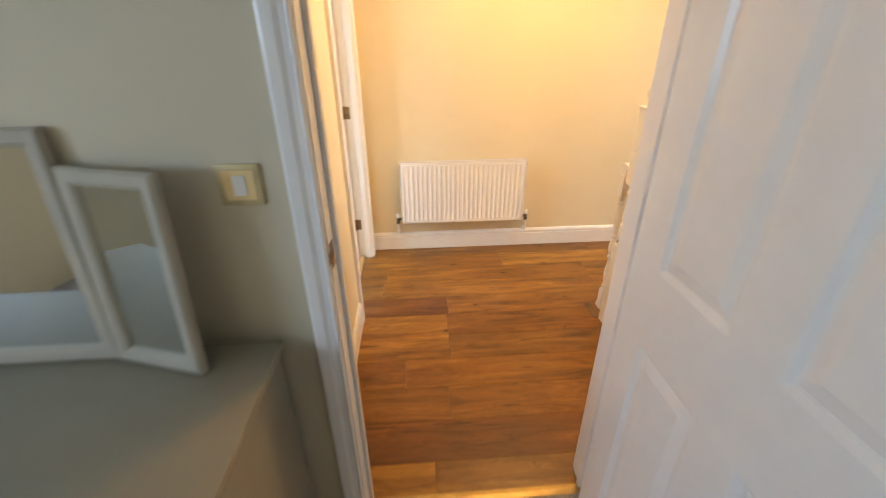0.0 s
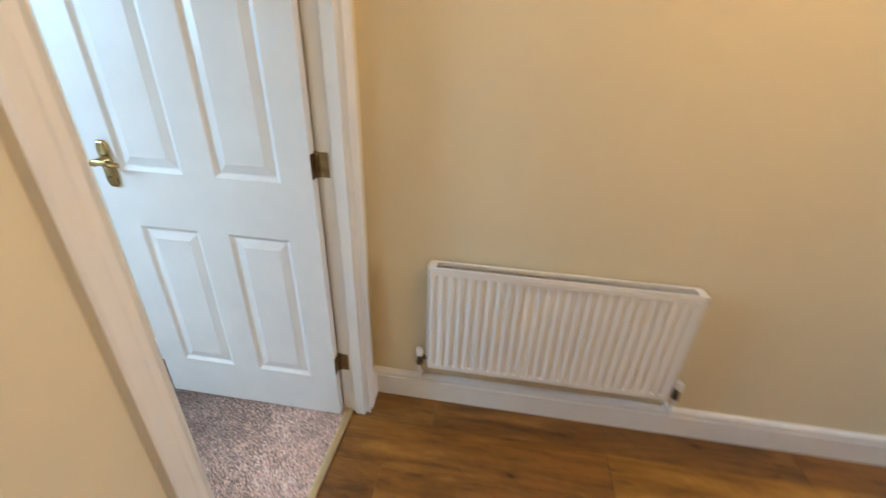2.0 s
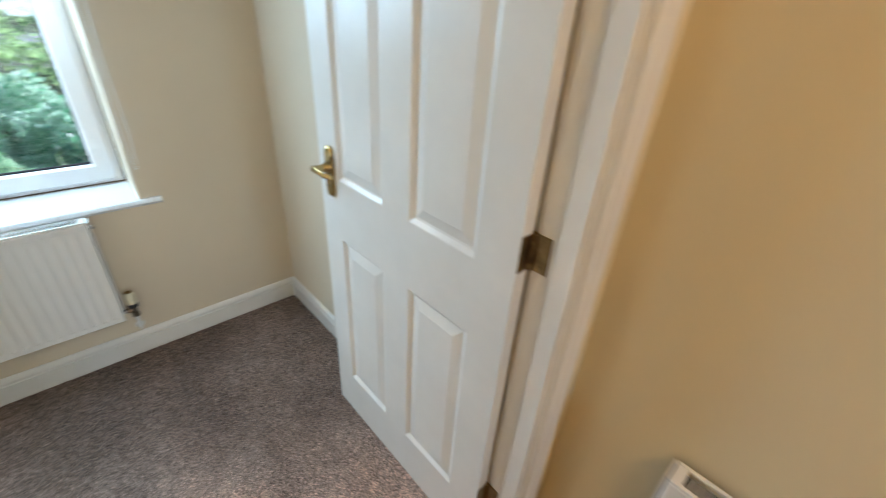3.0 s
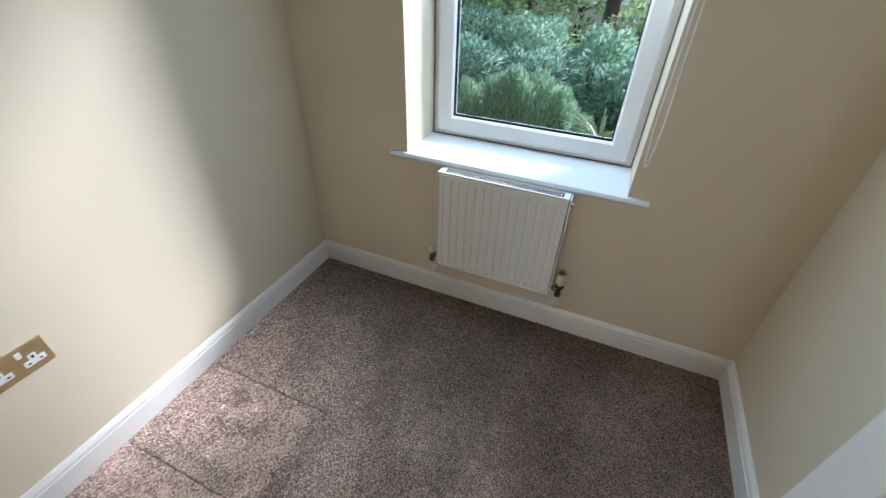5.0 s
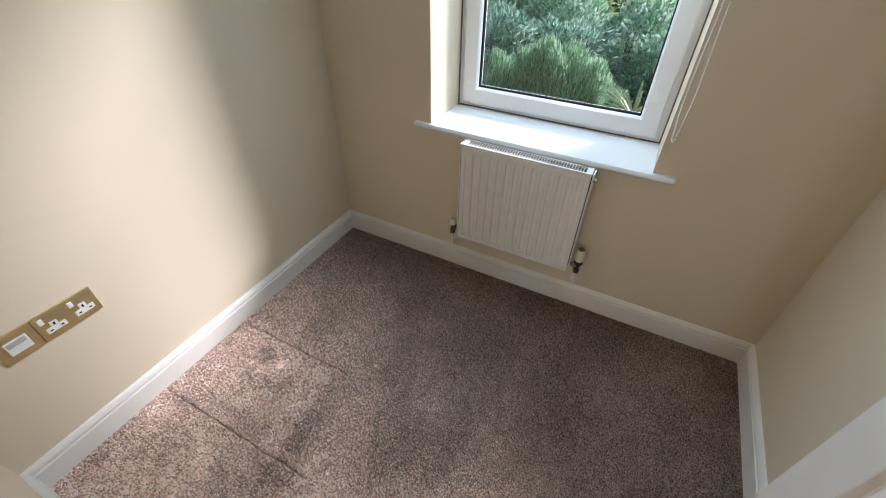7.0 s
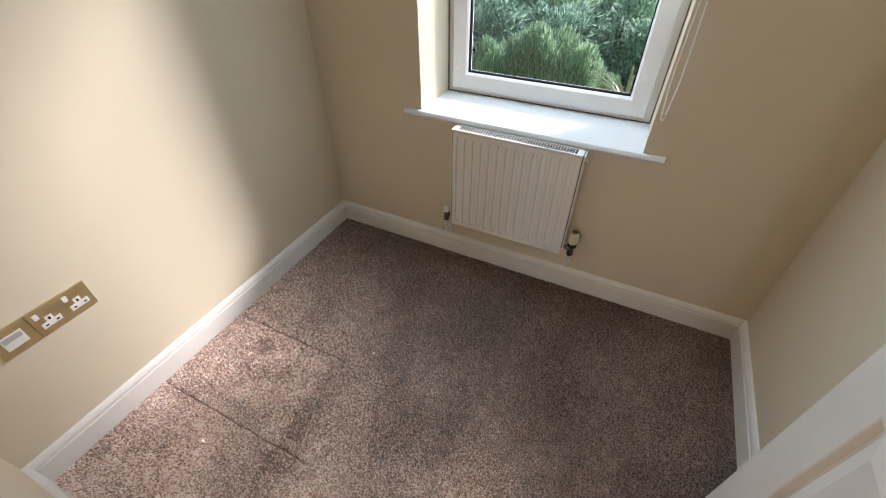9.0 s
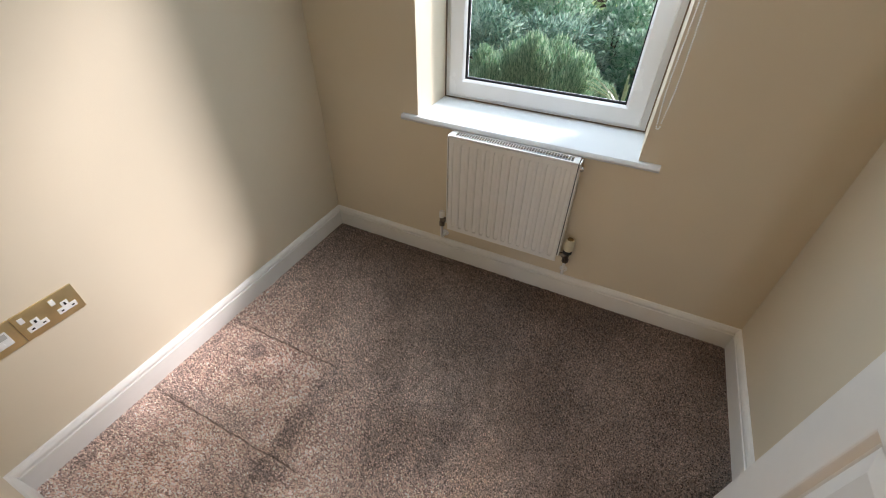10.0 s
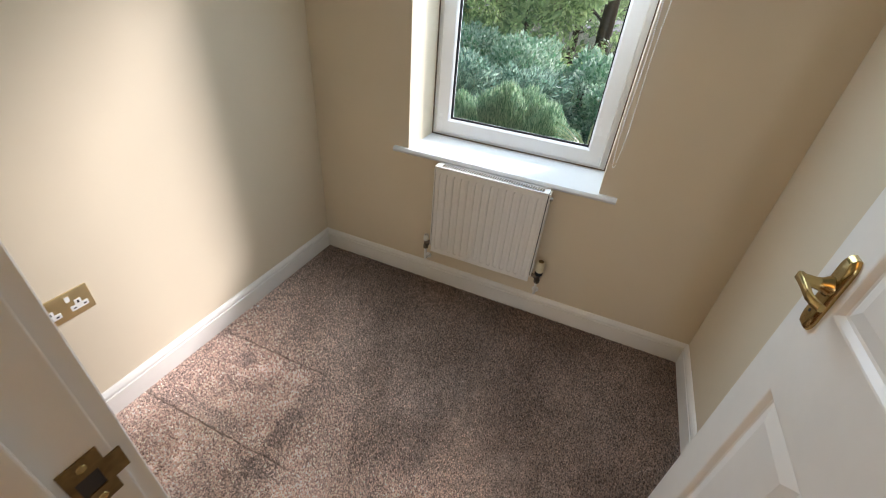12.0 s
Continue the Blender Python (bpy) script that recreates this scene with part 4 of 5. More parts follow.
part("rocker", box(-0.013, 0.013, 0.0075, 0.0105, -0.021, 0.021, bevel=0.0015), WHITE_PLASTIC, sw, "white rocker")
kp = empty("alarm_keypad", pose(3.00, NY - 0.0005, 1.475), "white alarm keypad with dark keys on the hall wall", "alarm keypad")
part("case", box(-0.075, 0.085, -0.030, 0, -0.055, 0.055, bevel=0.004), WHITE_PLASTIC, kp)
part("cover", box(-0.125, -0.074, -0.042, 0, -0.045, 0.06, bevel=0.004), WHITE_PLASTIC, kp)
part("display", box(0.0, 0.07, -0.0315, -0.030, 0.028, 0.045), BLACK, kp, "small dark display")
for i in range(4):
    for j in range(3):
        part("key", box(0.004 + j * 0.022, 0.021 + j * 0.022, -0.033, -0.030, 0.010 - i * 0.014, 0.020 - i * 0.014), BLACK, kp, "small dark key")


# ---- stairs ----
SY1, SY0 = 2.405, 1.60
GO, RI, SX, NST = 0.222, 0.200, 1.618, 12
stairs = empty("staircase", None, "rising flight with plaid brown carpet and white strings", "staircase", "", "structure")
bm = bmesh.new()
for i in range(NST):
    bx(bm, SX + i * GO, SX + NST * GO + 0.2, SY0, SY1, i * RI - (0.0 if i else 0.0), (i + 1) * RI - 0.012)
part("carcass", bm, STAIR_WHITE, stairs)
for i in range(NST):
    bm = bmesh.new()
    x, z = SX + i * GO, i * RI
    pr = [(0.0, z), (-0.010, z + 0.003), (-0.011, z + RI - 0.035), (-0.018, z + RI - 0.026), (-0.021, z + RI - 0.012), (-0.016, z + RI - 0.001), (-0.006, z + RI + 0.002), (GO - 0.012, z + RI + 0.001), (GO - 0.012, z + RI - 0.0115), (0.0, z + RI - 0.0115)]
    a = [bm.verts.new((x + u, SY0 + 0.002, v)) for u, v in pr]
    b = [bm.verts.new((x + u, SY1 - 0.002, v)) for u, v in pr]
    for k in range(len(pr)):
        bm.faces.new((a[k], a[(k + 1) % len(pr)], b[(k + 1) % len(pr)], b[k]))
    bm.faces.new(a[::-1]), bm.faces.new(b)
    part("carpeted_step", bm, STAIR_CARPET, stairs, "plaid brown carpet over a step", smooth=True)
SL = RI / GO


def slanted(x0, x1, z0, half, y0, y1, up0, up1):
    bm = bmesh.new()
    vs = [bm.verts.new((x, y, z0 + (x - x0) * SL + u)) for x in (x0, x1) for y in (y0, y1) for u in (up0, up1)]
    for f in ((0, 1, 3, 2), (4, 6, 7, 5), (0, 4, 5, 1), (2, 3, 7, 6), (0, 2, 6, 4), (1, 5, 7, 3)):
        bm.faces.new([vs[i] for i in f])
    bmesh.ops.bevel(bm, geom=bm.edges[:], offset=0.003, segments=2, affect="EDGES")
    return bm


NX = 1.638
part("string", slanted(NX + 0.0455, SX + NST * GO, 0.36, 0, SY1 + 0.003, SY1 + 0.040, -0.30, 0.0), STAIR_WHITE, stairs, "cream painted sloping string")
part("wall_string", slanted(SX, SX + NST * GO, 0.32, 0, BY1 + 0.001, SY0 - 0.001, -0.30, 0.0), STAIR_WHITE, stairs)

bal = empty("stair_balustrade", None, "cream painted balustrade with turned spindles and a ball newel", "balustrade")
# newel: square base, turned shaft, square block with a groove, cap and ball
NYC = 2.447
nw = part("newel", lathe([(0.040, 0.486), (0.036, 0.498), (0.030, 0.508), (0.033, 0.526), (0.038, 0.549), (0.040, 0.567), (0.034, 0.583), (0.041, 0.594), (0.041, 0.605), (0.034, 0.615), (0.039, 0.634), (0.038, 0.667), (0.035, 0.705), (0.031, 0.743), (0.030, 0.759), (0.038, 0.769), (0.038, 0.780), (0.031, 0.791), (0.034, 0.801), (0.042, 0.815)], 24), STAIR_WHITE, bal, "newel post with a turned shaft between square blocks", m=pose(NX, NYC, 0) , smooth=True)
part("base_block", box(-0.0415, 0.0415, -0.0415, 0.0415, 0.0, 0.488, bevel=0.003), STAIR_WHITE, nw)
part("middle_block", box(-0.0415, 0.0415, -0.0415, 0.0415, 0.813, 0.975, bevel=0.004), STAIR_WHITE, nw)
part("upper_block", box(-0.0415, 0.0415, -0.0415, 0.0415, 0.976, 1.165, bevel=0.004), STAIR_WHITE, nw)
part("cap_plate", box(-0.0455, 0.0455, -0.0455, 0.0455, 1.1652, 1.178, bevel=0.004), STAIR_WHITE, nw)
part("ball_cap", lathe([(0.032, 1.177), (0.030, 1.184), (0.020, 1.190), (0.019, 1.196)] + [(0.041 * math.sin(a), 1.238 - 0.041 * math.cos(a)) for a in [0.5 + i * 0.22 for i in range(12)]] + [(0.001, 1.279)], 28), STAIR_WHITE, nw, "round ball cap", smooth=True)

SPIN = [(0.0195, 0.0), (0.020, 0.004), (0.011, 0.012), (0.018, 0.020), (0.018, 0.027), (0.010, 0.035), (0.014, 0.055), (0.019, 0.085), (0.018, 0.115), (0.011, 0.160), (0.010, 0.175), (0.018, 0.183), (0.018, 0.190), (0.010, 0.198), (0.017, 0.214), (0.0205, 0.232),
        (0.0205, 0.245), (0.017, 0.262), (0.010, 0.280), (0.018, 0.288), (0.018, 0.295), (0.010, 0.303), (0.011, 0.320), (0.018, 0.365), (0.019, 0.395), (0.013, 0.430), (0.010, 0.446), (0.018, 0.455), (0.018, 0.462), (0.011, 0.470), (0.0195, 0.488)]


def spindle(bm, x, y, z0, z1, blk0, blk1, slope=0.0):
    """Turned spindle from z0 to z1, with square blocks of the given heights at its ends."""
    h = 0.0195
    lo, hi = z0 + blk0, z1 - blk1
    for a, b, sa, sb in ((z0, lo, slope, 0), (hi, z1, 0, slope)):
        vs = [bm.verts.new((x + dx, y + dy, zz + dx * ss)) for zz, ss in ((a, sa), (b, sb)) for dx, dy in ((-h, -h), (h, -h), (h, h), (-h, h))]
        for f in ((0, 3, 2, 1), (4, 5, 6, 7), (0, 1, 5, 4), (1, 2, 6, 5), (2, 3, 7, 6), (3, 0, 4, 7)):
            bm.faces.new([vs[i] for i in f])
    k = (hi - lo) / 0.488
    lathe([(r, lo - 0.0005 + z * k) for r, z in SPIN], 16, bm, Matrix.Translation((x, y, 0)))
    return bm


def rail_mesh(p0, p1, w=0.032, h=0.045):
    prof = [(-w * 0.7, 0), (w * 0.7, 0), (w, h * 0.35), (w * 0.82, h * 0.5), (w, h * 0.68), (w * 0.8, h * 0.92), (w * 0.35, h), (-w * 0.35, h), (-w * 0.8, h * 0.92), (-w, h * 0.68), (-w * 0.82, h * 0.5), (-w, h * 0.35)]
    bm = bmesh.new()
    a = [bm.verts.new((p0[0], p0[1] + o, p0[2] + u)) for o, u in prof]
    b = [bm.verts.new((p1[0], p1[1] + o, p1[2] + u)) for o, u in prof]
    for k in range(len(prof)):
        bm.faces.new((a[k], a[(k + 1) % len(prof)], b[(k + 1) % len(prof)], b[k]))
    bm.faces.new(a[::-1]), bm.faces.new(b)
    return bm


RZ = 1.108
part("handrail", rail_mesh((NX + 0.045, NYC, RZ), (SX + NST * GO, NYC, RZ + (SX + NST * GO - NX - 0.045) * SL)), STAIR_WHITE, bal, "rounded cream handrail", smooth=True)
part("base_rail", slanted(NX + 0.0455, SX + NST * GO, 0.36, 0, NYC - 0.03, NYC + 0.03, 0.001, 0.024), STAIR_WHITE, bal)
for i in range(22):
    x = NX + 0.13 + i * 0.111
    zb = 0.382 + (x - NX - 0.0455) * SL
    zt = RZ + (x - NX - 0.045) * SL + 0.002
    part("spindle", spindle(bmesh.new(), x, NYC, zb, zt, 0.075, 0.085, SL), STAIR_WHITE, bal, smooth=True)

grd = empty("landing_guard", None, "level cream guard rail with turned spindles beside the stairs", "balustrade")
GY = 2.60
part("guard_rail", rail_mesh((1.636, GY, 0.842), (3.5, GY, 0.842), 0.036, 0.038), STAIR_WHITE, grd, "flat-topped cream rail", smooth=True)
part("guard_moulding", box(1.639, 3.5, GY - 0.030, GY + 0.030, 0.832, 0.8418, bevel=0.003), STAIR_WHITE, grd)
part("guard_fillet", box(1.642, 3.5, GY - 0.024, GY + 0.024, 0.818, 0.8315, bevel=0.002), STAIR_WHITE, grd)
part("guard_base", box(1.636, 3.5, GY - 0.030, GY + 0.030, 0.001, 0.026, bevel=0.003), STAIR_WHITE, grd)
for i in range(17):
    part("spindle", spindle(bmesh.new(), 1.658 + i * 0.112, GY, 0.026, 0.818, 0.10, 0.115), STAIR_WHITE, grd, smooth=True)
part("floor_nosing", box(1.575, 1.606, 2.49, 2.64, 0.0, 0.005, bevel=0.001), FENCE_WOOD, label="short dark wood strip at the foot of the newel", category="floor trim", kind="structure")

# ---- dressing table with its mirrors ----
dt = empty("dressing_table", None, "cream painted dressing table against the bedroom wall", "dressing table")
part("tabletop", box(-0.98, 0.230, 0.983, BY0 - 0.02, 0.770, 0.795, bevel=0.006), CREAM_WOOD, dt, "smooth cream top", smooth=True)
part("body", box(-0.96, 0.217, 1.005, BY0 - 0.022, 0.03, 0.770, bevel=0.003), CREAM_WOOD, dt)
for i, (x0, x1) in enumerate(((-0.95, -0.56), (-0.17, 0.207))):
    for z0 in (0.07, 0.29, 0.51):
        d = part("drawer", box(x0 + 0.008, x1 - 0.008, 0.992, 1.006, z0, z0 + 0.2, bevel=0.003), CREAM_WOOD, dt)
        part("drawer_knob", lathe([(0.006, 0), (0.006, 0.012), (0.014, 0.018), (0.012, 0.026), (0.004, 0.028)], 14, m=Matrix.Translation(((x0 + x1) / 2, 0.992, z0 + 0.1)) @ Matrix.Rotation(radians(90), 4, "X")), CREAM_WOOD, d, smooth=True)
for x in (-0.95, 0.16):
    for y in (1.01, 1.36):
        part("foot", box(x, x + 0.05, y, y + 0.05, 0.008, 0.031), CREAM_WOOD, dt)


def mirror_panel(name, parent, m, w, h):
    """Framed mirror. Local: x from 0 to w, z from 0 to h, mirror facing -y."""
    bm = bmesh.new()
    rs = [[bm.verts.new((x, y, z)) for x, z in ((i, i), (w - i, i), (w - i, h - i), (i, h - i))] for i, y in ((0, 0), (0, -0.014), (0.006, -0.020), (0.026, -0.018), (0.034, -0.012), (0.036, -0.006), (0.036, 0))]
    for a, b in zip(rs, rs[1:] + rs[:1]):
        for q in range(4):
            bm.faces.new((a[q], a[(q + 1) % 4], b[(q + 1) % 4], b[q]))
    f = part(name, bm, MIRROR_FRAME, parent, "cream painted mirror frame", m=m)
    part("mirror_glass", box(0.034, w - 0.034, -0.006, -0.002, 0.034, h - 0.034), MIRROR, f, "clear mirror glass")


vm = empty("vanity_mirror", pose(0, 0, 0.796), "three-part cream framed vanity mirror with angled wings", "mirror")
mirror_panel("centre_frame", vm, pose(-0.55, 1.400, 0.0, -4.0, 0, 0), 0.437, 0.503)
mirror_panel("wing_frame", vm, pose(-0.112, 1.396, 0.0, -4.0, 0, -18), 0.222, 0.434)
mirror_panel("wing_frame", vm, pose(-0.765, 1.328, 0.0, -4.0, 0, 18), 0.222, 0.434)

# ---- far room seen past the stairs ----
wall("wall_far_room_west", "x", 3.2, 3.3, NY + 0.12, 6.2, -0.1, CZ, ROOM_PAINT)
wall("wall_far_room_east", "x", 5.6, 5.7, NY + 0.12, 6.2, -0.1, CZ, ROOM_PAINT)
wall("wall_far_room_north", "y", 6.1, 6.2, 3.3, 5.6, -0.1, CZ, ROOM_PAINT, [(3.7, 4.9, 0.9, 2.1)])
part("ceiling_far_room", box(3.2, 5.7, NY + 0.12, 6.2, CZ, CZ + 0.08), CEIL, label="plain white ceiling", category="ceiling", kind="structure")
part("floor_far_room", box(3.3, 5.6, NY + 0.121, 6.1, -0.06, 0.006), BED_CARPET, label="grey carpet of the far room", category="carpet", kind="structure")
frame_sides("architrave_far_room", "y", NY, -1, 3.66, 4.42, 2.0, "white moulded architrave of the far doorway")
bl = empty("venetian_blind", None, "pale venetian blind in a bright window", "blind")
for i in range(26):
    part("slat", box(3.71, 4.89, 6.02, 6.045, 0.94 + i * 0.044, 0.943 + i * 0.044), WHITE_PLASTIC, bl)
part("headrail", box(3.70, 4.90, 6.01, 6.055, 2.085, 2.12), WHITE_PLASTIC, bl)
bed = empty("blue_bed", None, "low bed with blue bedding in the far room", "bed")
part("bedding", box(3.6, 5.2, 4.6, 5.9, 0.28, 0.6, bevel=0.06), BLUE, bed, smooth=True)
part("bed_base", box(3.62, 5.18, 4.62, 5.88, 0.006, 0.27, bevel=0.01), CREAM_WOOD, bed)

# ---- outdoors ----
GZ = -3.0
part("ground", box(-400, WX - 0.34, -300, 300, GZ - 0.5, GZ), GRASS, label="rough grass and soil below the shrubs", category="ground", kind="structure")
part("road", box(-70, -53, -300, 300, GZ, GZ + 0.03), ROAD, label="pale sunlit road beyond the trees", category="road", kind="structure")


def leaves(name, centres, count, size, mat, parent, seed, style="leaf", label=""):
    """A crown of separate leaves on lumpy shells. centres: (x, y, z, rx, ry, rz)."""
    rng = np.random.default_rng(seed)
    cs = np.array(centres)
    w = cs[:, 3] * cs[:, 5]
    idx = rng.choice(len(cs), count, p=w / w.sum())
    d = rng.normal(size=(count, 3))
    d /= np.linalg.norm(d, axis=1)[:, None]
    if style == "spike":
        d[:, 2] = np.abs(d[:, 2])
    rad = 1 - np.abs(rng.normal(0, 0.16, count))
    lump = 1 + 0.14 * np.sin(d[:, 0] * 7 + idx) * np.sin(d[:, 1] * 6 + 2 * idx) + 0.08 * np.sin(d[:, 2] * 15 + idx)
    p = cs[idx, :3] + d * cs[idx, 3:6] * (rad * lump)[:, None]
    if style == "spike":
        ax = d * 0.45 + rng.normal(0, 0.22, (count, 3)) + np.array([0, 0, 1.0])
    else:
        ax = d * 0.9 + rng.normal(0, 0.55, (count, 3)) + np.array([0, 0, -0.25 if style == "long" else 0.15])
    ax /= np.linalg.norm(ax, axis=1)[:, None]
    sd_ = np.cross(ax, rng.normal(size=(count, 3)) + d * 0.2)
    sd_ /= np.linalg.norm(sd_, axis=1)[:, None]
    nrm = np.cross(ax, sd_)
    L = size * rng.uniform(0.6, 1.3, count)[:, None]
    ar = {"leaf": 0.27, "long": 0.13, "spike": 0.09}[style]
    a, b = p, p + ax * L
    mid = p + ax * L * 0.45
    v = np.stack([a, mid + sd_ * L * ar + nrm * L * 0.06, b - nrm * L * 0.05, mid - sd_ * L * ar + nrm * L * 0.06], 1).reshape(-1, 3)
    i = np.arange(count) * 4
    me = bpy.data.meshes.new(name)
    me.from_pydata(v.tolist(), [], np.stack([i, i + 1, i + 2, i + 3], 1).tolist())
    me.materials.append(mat)
    ob = new(name, me)
    ob.parent = parent
    return tagged(ob, label, "", "", "stuff")


def shrub(name, centres, count, size, mat, seed, style, label):
    e = empty(name, None, label, "shrub")
    bm = bmesh.new()
    rr = random.Random(seed)
    for x, y, z, rx, ry, rz in centres:
        for k in range(5):
            a, q = rr.uniform(0, 6.28), rr.uniform(0.2, 0.5)
            tube([(x, y, GZ), (x + q * rx * math.cos(a) * 0.4, y + q * ry * math.sin(a) * 0.4, (GZ + z) / 2), (x + q * rx * math.cos(a), y + q * ry * math.sin(a), z + rz * 0.5)], 0.03, 6, bm)
    part("stems", bm, BARK, e)
    leaves("foliage", centres, count, size, mat, e, seed, style)
    return e


def tree(name, x, y, h, r, mat, seed, label, crown=True, lean=0.0):
    e = empty(name, None, label, "tree")
    rr = random.Random(seed)
    bm = bmesh.new()
    pts = [(x + lean * t + 0.12 * math.sin(t * 5 + seed), y + 0.1 * math.sin(t * 4 + seed * 2), GZ + h * t) for t in [i / 8 for i in range(9)]]
    rings = []
    for i, p in enumerate(pts):
        rad = r * (1 - 0.75 * i / 8) * (1.25 if i == 0 else 1)
        rings.append([bm.verts.new((p[0] + rad * math.cos(k / 12 * 6.283), p[1] + rad * math.sin(k / 12 * 6.283), p[2])) for k in range(12)])
    for a, b in zip(rings, rings[1:]):
        for i in range(12):
            bm.faces.new((a[i], a[(i + 1) % 12], b[(i + 1) % 12], b[i]))
    part("trunk", bm, BARK, e, "rough brown trunk", smooth=True)
    bm = bmesh.new()
    tips = []
    for k in range(16):
        i = rr.randint(2, 7)
        p, a, ln = pts[i], rr.uniform(0, 6.28), h * rr.uniform(0.12, 0.24)
        e1 = (p[0] + ln * math.cos(a), p[1] + ln * math.sin(a), p[2] + ln * rr.uniform(0.1, 0.5))
        tube([p, ((p[0] + e1[0]) / 2, (p[1] + e1[1]) / 2, (p[2] + e1[2]) / 2 + 0.1), e1], r * 0.16, 6, bm)
        tips.append(e1)
    part("limbs", bm, BARK, e)
    leaves("crown", [(a, b, c, h * 0.10, h * 0.10, h * 0.07) for a, b, c in tips], 9000, 0.16, mat, e, seed, "leaf")
    return e


shrub("juniper_bush", [(-5.4, 2.05, -1.02, 0.75, 0.55, 0.95), (-5.6, 1.55, -0.92, 0.7, 0.55, 0.98), (-5.5, 1.05, -1.05, 0.75, 0.5, 0.95), (-5.5, 0.6, -1.25, 0.7, 0.5, 0.9)], 85000, 0.085, JUNIPER, 3, "spike", "feathery green conifer bush close to the window")
shrub("long_leaf_bush", [(-6.6, 0.5, -0.80, 0.8, 0.8, 0.95), (-6.8, -0.4, -0.78, 0.9, 0.9, 1.0), (-7.0, 1.5, -0.80, 0.6, 0.8, 0.9)], 26000, 0.15, RHODO, 4, "long", "blue-green bush with long drooping leaves")
shrub("laurel_hedge", [(-8.0, 2.4, -0.62, 0.9, 0.8, 0.9), (-8.3, 1.0, -0.60, 1.0, 1.0, 1.0), (-8.6, -0.4, -0.58, 1.0, 1.0, 1.05), (-8.8, -1.9, -0.5, 1.0, 1.1, 1.1), (-7.0, 2.9, -0.75, 0.7, 0.6, 0.9)], 70000, 0.085, LAUREL, 5, "leaf", "dense mid-green laurel hedge")
shrub("dark_shrub", [(-6.0, 2.95, -1.15, 0.6, 0.5, 0.9)], 12000, 0.10, DARK_LEAF, 6, "leaf", "dark glossy evergreen shrub")
# spiky plant between the bushes
sp = empty("spiky_plant", None, "pale strap-leaved spiky plant between the shrubs", "plant")
bm = bmesh.new()
rr = random.Random(9)
for k in range(46):
    a, ln = rr.uniform(0, 6.283), rr.uniform(0.4, 0.7)
    up = rr.uniform(0.2, 0.9)
    pts = [(-4.9 + ln * t * math.cos(a), 2.72 + ln * t * math.sin(a), -0.35 + up * ln * t * 1.3 - 0.5 * ln * t * t) for t in (0, 0.33, 0.66, 1.0)]
    for p, q, w0, w1 in zip(pts, pts[1:], (0.013, 0.016, 0.012), (0.016, 0.012, 0.002)):
        nx_, ny_ = -math.sin(a), math.cos(a)
        bm.faces.new([bm.verts.new(v) for v in ((p[0] - nx_ * w0, p[1] - ny_ * w0, p[2]), (p[0] + nx_ * w0, p[1] + ny_ * w0, p[2]), (q[0] + nx_ * w1, q[1] + ny_ * w1, q[2]), (q[0] - nx_ * w1, q[1] - ny_ * w1, q[2]))])
part("blades", bm, STRAP, sp)
part("stem", tube([(-4.9, 2.72, GZ), (-4.9, 2.72, -0.33)], 0.05, 8), BARK, sp)
tree("oak_tree", -13.5, 2.1, 9.0, 0.27, CANOPY, 11, "tall tree with a dark straight trunk")
tree("birch_tree", -16.0, -1.8, 9.0, 0.16, CANOPY, 12, "slim tree with light green leaves")
tree("ash_tree", -19.0, -4.5, 10.0, 0.2, CANOPY, 13, "leafy tree beyond the hedge")
tree("rowan_tree", -11.0, 0.4, 6.5, 0.09, CANOPY, 17, "slender tree with fine light leaves behind the hedge")
tree("maple_tree", -15.0, -5.5, 8.0, 0.14, CANOPY, 18, "spreading tree with light leaves behind the hedge")
tree("holly_tree", -12.0, -3.2, 6.0, 0.14, DARK_LEAF, 14, "dark evergreen tree beyond the hedge")
tree("lime_tree", -22.0, 0.2, 9.0, 0.2, CANOPY, 15, "leafy tree near the road")
woods = empty("far_woods", None, "distant leafy woods beyond the lawn", "woods", "", "stuff")
leaves("crowns", [(-30, -16 + 3.2 * k, -0.8 + 0.9 * math.sin(k * 2.1), 2.4, 1.9, 2.6) for k in range(4)] + [(-36, 3.5 + 3 * k, 0.5, 3, 2.0, 3.8) for k in range(3)] + [(-100, -60 + 9 * k, 2 + math.sin(k * 1.7), 6, 6, 7.5) for k in range(13)], 60000, 0.45, CANOPY, woods, 33, "leaf")
shrub("undergrowth", [(-15, -3.0, -2.0, 1.8, 2.0, 1.3), (-17, 0.4, -2.2, 1.8, 1.6, 1.0), (-20, -6.0, -1.5, 2.5, 2.4, 2.0), (-13, -5.5, -1.6, 1.8, 2.0, 1.6)], 30000, 0.16, CANOPY, 16, "leaf", "tangled light green undergrowth beneath the trees")
# parked car and a house across the road
car = empty("parked_car", pose(-59, -5.7, GZ + 0.03, 0, 0, 62), "small grey parked car beside the road", "car")
bm = bmesh.new()
prof = [(-2.05, 0.35), (-2.1, 0.75), (-1.5, 0.95), (-0.9, 1.42), (0.7, 1.45), (1.5, 1.0), (2.05, 0.85), (2.1, 0.35)]
ra, rb = [bm.verts.new((x, -0.85 + 0.12 * (z > 1.1), z)) for x, z in prof], [bm.verts.new((x, 0.85 - 0.12 * (z > 1.1), z)) for x, z in prof]
for k in range(8):
    bm.faces.new((ra[k], ra[(k + 1) % 8], rb[(k + 1) % 8], rb[k]))
bm.faces.new(ra[::-1]), bm.faces.new(rb)
bmesh.ops.bevel(bm, geom=bm.edges[:], offset=0.05, segments=2, affect="EDGES")
part("body", bm, CAR_PAINT, car, smooth=True)
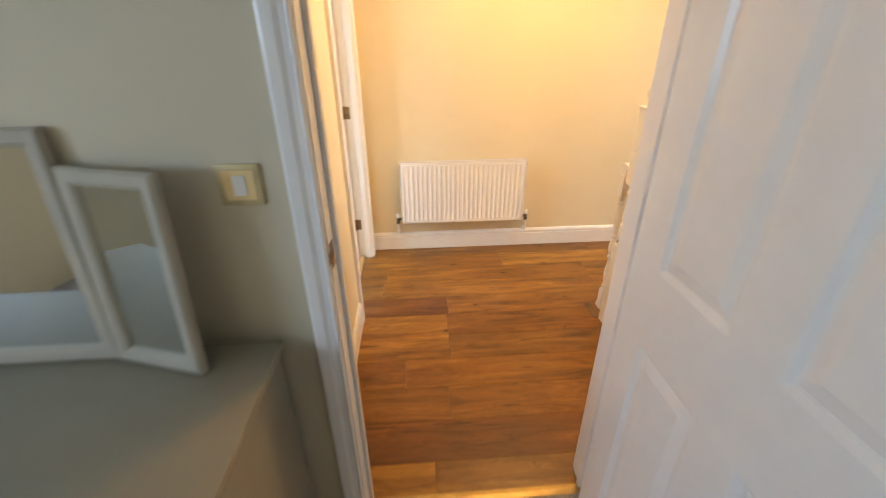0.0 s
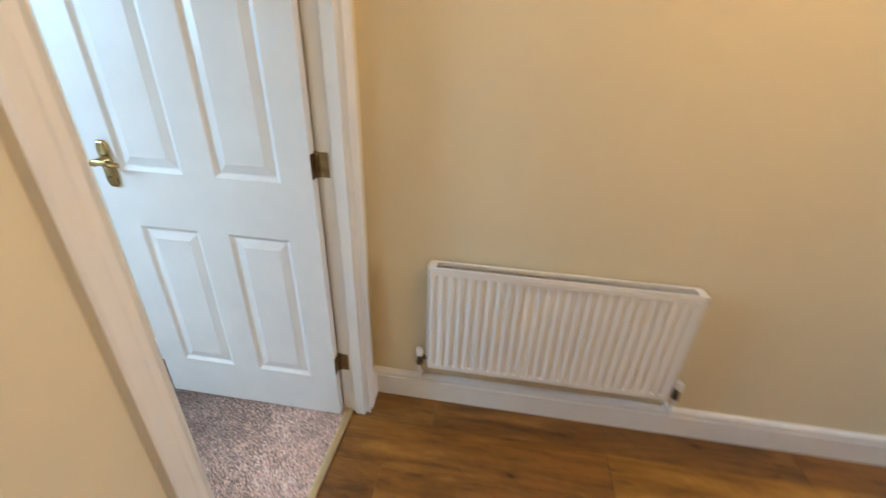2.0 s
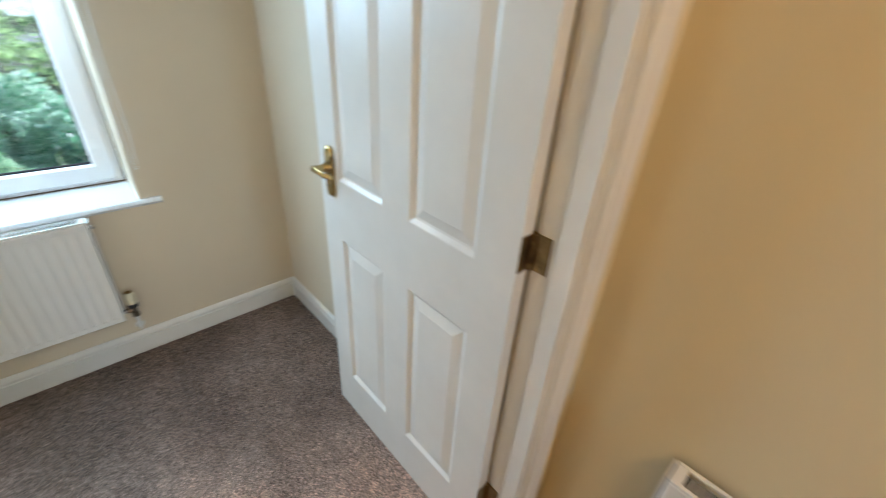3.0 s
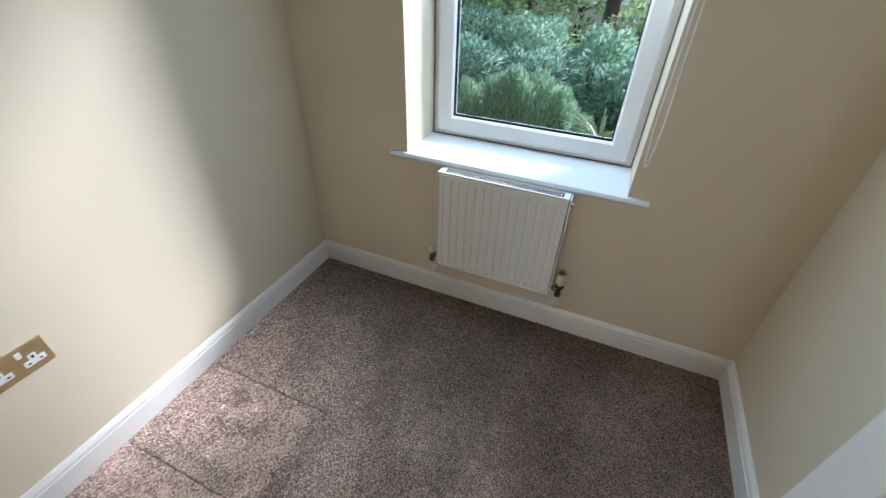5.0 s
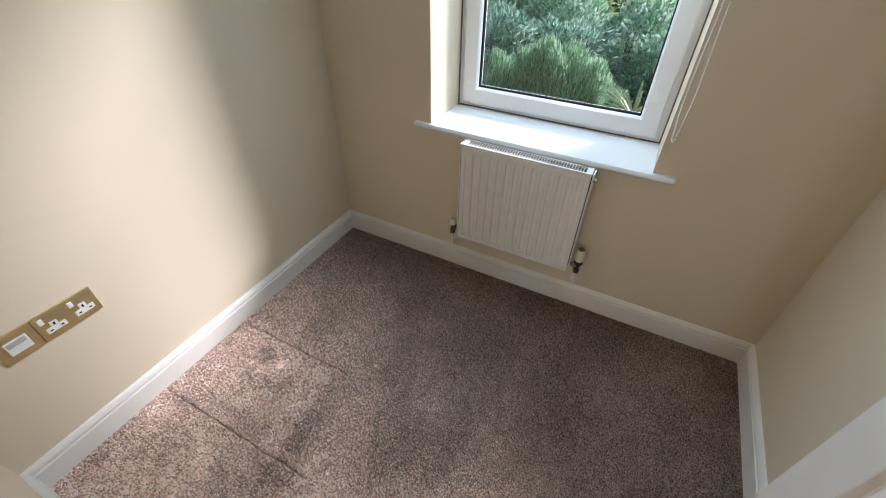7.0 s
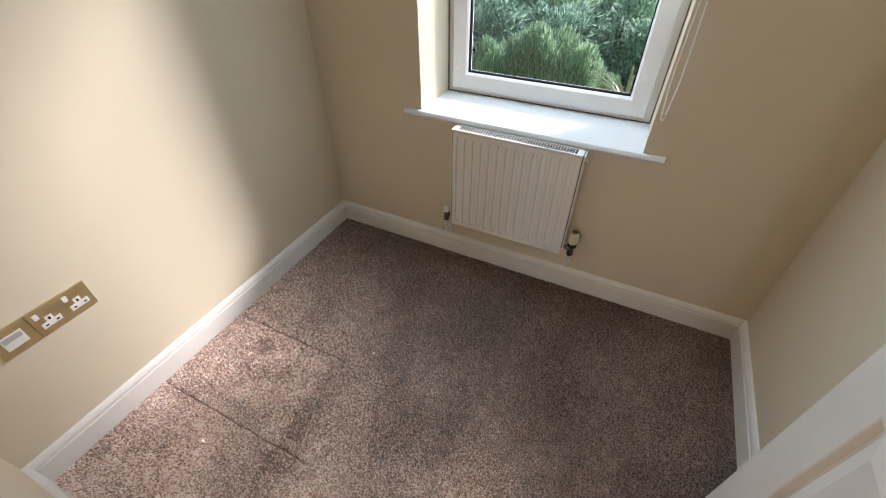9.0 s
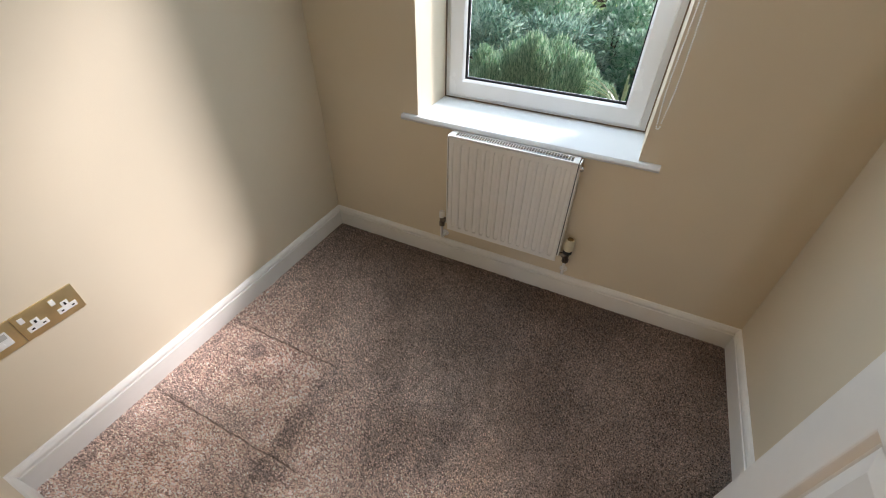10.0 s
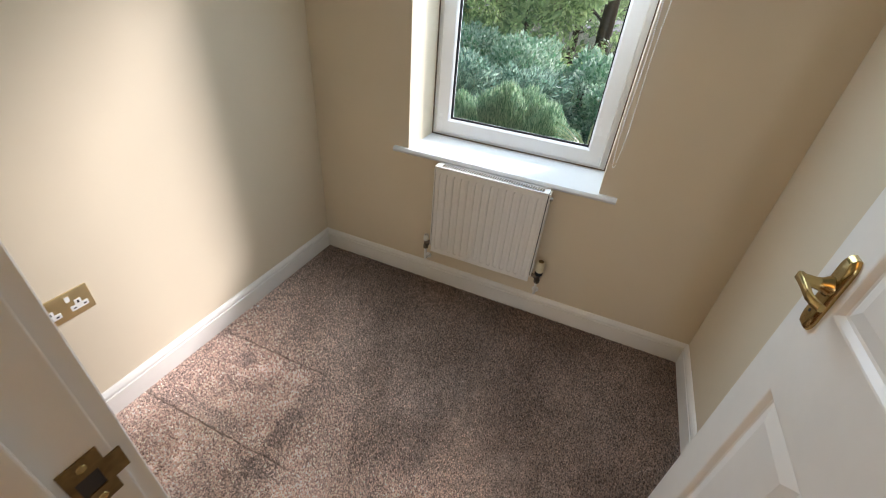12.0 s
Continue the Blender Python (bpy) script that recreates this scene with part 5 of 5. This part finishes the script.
for s in (-1, 1):
    part("side_window", box(-0.9, 0.85, s * 0.80 - 0.005, s * 0.80 + 0.005, 1.02, 1.33), BLACK, car, "dark side glass")
    for x in (-1.3, 1.3):
        part("wheel", lathe([(0.2, 0), (0.31, 0.01), (0.33, 0.05), (0.33, 0.15), (0.31, 0.19), (0.2, 0.2)], 20, m=Matrix.Translation((x, s * 0.78 + 0.1, 0.33)) @ Matrix.Rotation(radians(90), 4, "X")), TYRE, car, smooth=True)
hs = empty("far_house", None, "brick house with a slate roof across the road", "house")
part("wall", box(-90, -80, -16, -3, GZ, GZ + 3.6), BRICKWORK, hs)
bm = bmesh.new()
vs = [bm.verts.new(v) for v in ((-79.6, -16.4, GZ + 3.6), (-79.6, -2.6, GZ + 3.6), (-90.4, -2.6, GZ + 3.6), (-90.4, -16.4, GZ + 3.6), (-85, -16.4, GZ + 7), (-85, -2.6, GZ + 7))]
for f in ((0, 1, 5, 4), (2, 3, 4, 5), (1, 2, 5), (3, 0, 4), (0, 3, 2, 1)):
    bm.faces.new([vs[i] for i in f])
part("roof", bm, ROOF, hs)
for y in (-14, -10.5, -7, -4.5):
    for z in (1.0,):
        w = part("window", box(-80.0, -79.93, y - 0.6, y + 0.6, GZ + z, GZ + z + 1.1), UPVC, hs)
        part("pane", box(-79.93, -79.9, y - 0.5, y + 0.5, GZ + z + 0.1, GZ + z + 1.0), BLACK, w)

# ---- oak floor planks of the hall ----
PW = 0.19
rr = random.Random(21)
floor_e = empty("floor_hall", None, "rustic oak plank floor with dark knots", "floor", "", "structure")
meshes = {}


def plank_mesh(L, W, wood):
    key = (round(L, 3), round(W, 3), wood)
    if key not in meshes:
        bm = box(0, key[0] - 0.0007, 0, key[1] - 0.0007, -0.013, 0.0)
        top = [e for e in bm.edges if all(v.co.z > -0.001 for v in e.verts)]
        bmesh.ops.bevel(bm, geom=top, offset=0.0008, segments=1, affect="EDGES")
        me = bpy.data.meshes.new("plank")
        bmesh.ops.recalc_face_normals(bm, faces=bm.faces[:])
        bm.to_mesh(me)
        bm.free()
        me.materials.append(FLOOR_WOODS[wood])
        meshes[key] = me
    return meshes[key]


joints = {0: 0.715, 1: 0.715, 2: 0.735, 3: 0.33, 4: 1.75, 5: 1.18, 6: 1.9}
y = 1.84 - 2 * PW
row = -2
while y < NY - 0.001:
    y0, y1 = max(y, BY0 + 0.055), min(y + PW, NY)
    lo, hi = PX0 + 0.02, 5.2
    j = joints.get(row - 2, rr.uniform(0.4, 1.6))
    cuts = [j]
    while cuts[0] > lo + 0.4:
        cuts.insert(0, cuts[0] - 1.4)
    while cuts[-1] < hi:
        cuts.append(cuts[-1] + 1.4)
    cuts = [lo] + [c for c in cuts if lo + 0.05 < c < hi - 0.05] + [hi]
    for a, b in zip(cuts, cuts[1:]):
        known = {(0, 0): "gold", (0, 1): "brown", (1, 0): "gold", (1, 1): "mid", (2, 0): "dark", (2, 1): "mid", (3, 0): "brown", (3, 1): "mid", (4, 1): "mid", (5, 0): "mid", (5, 1): "gold", (6, 0): "brown", (6, 1): "mid"}
        wood = known.get((row - 2, 0 if b < j + 0.02 else 1)) if a < 1.9 else None
        o = new("plank", plank_mesh(b - a, y1 - y0, wood or rr.choice(["mid", "mid", "brown", "gold", "dark"])))
        o.matrix_basis = pose(a, y0, 0)
        o.parent = floor_e
    y += PW
    row += 1
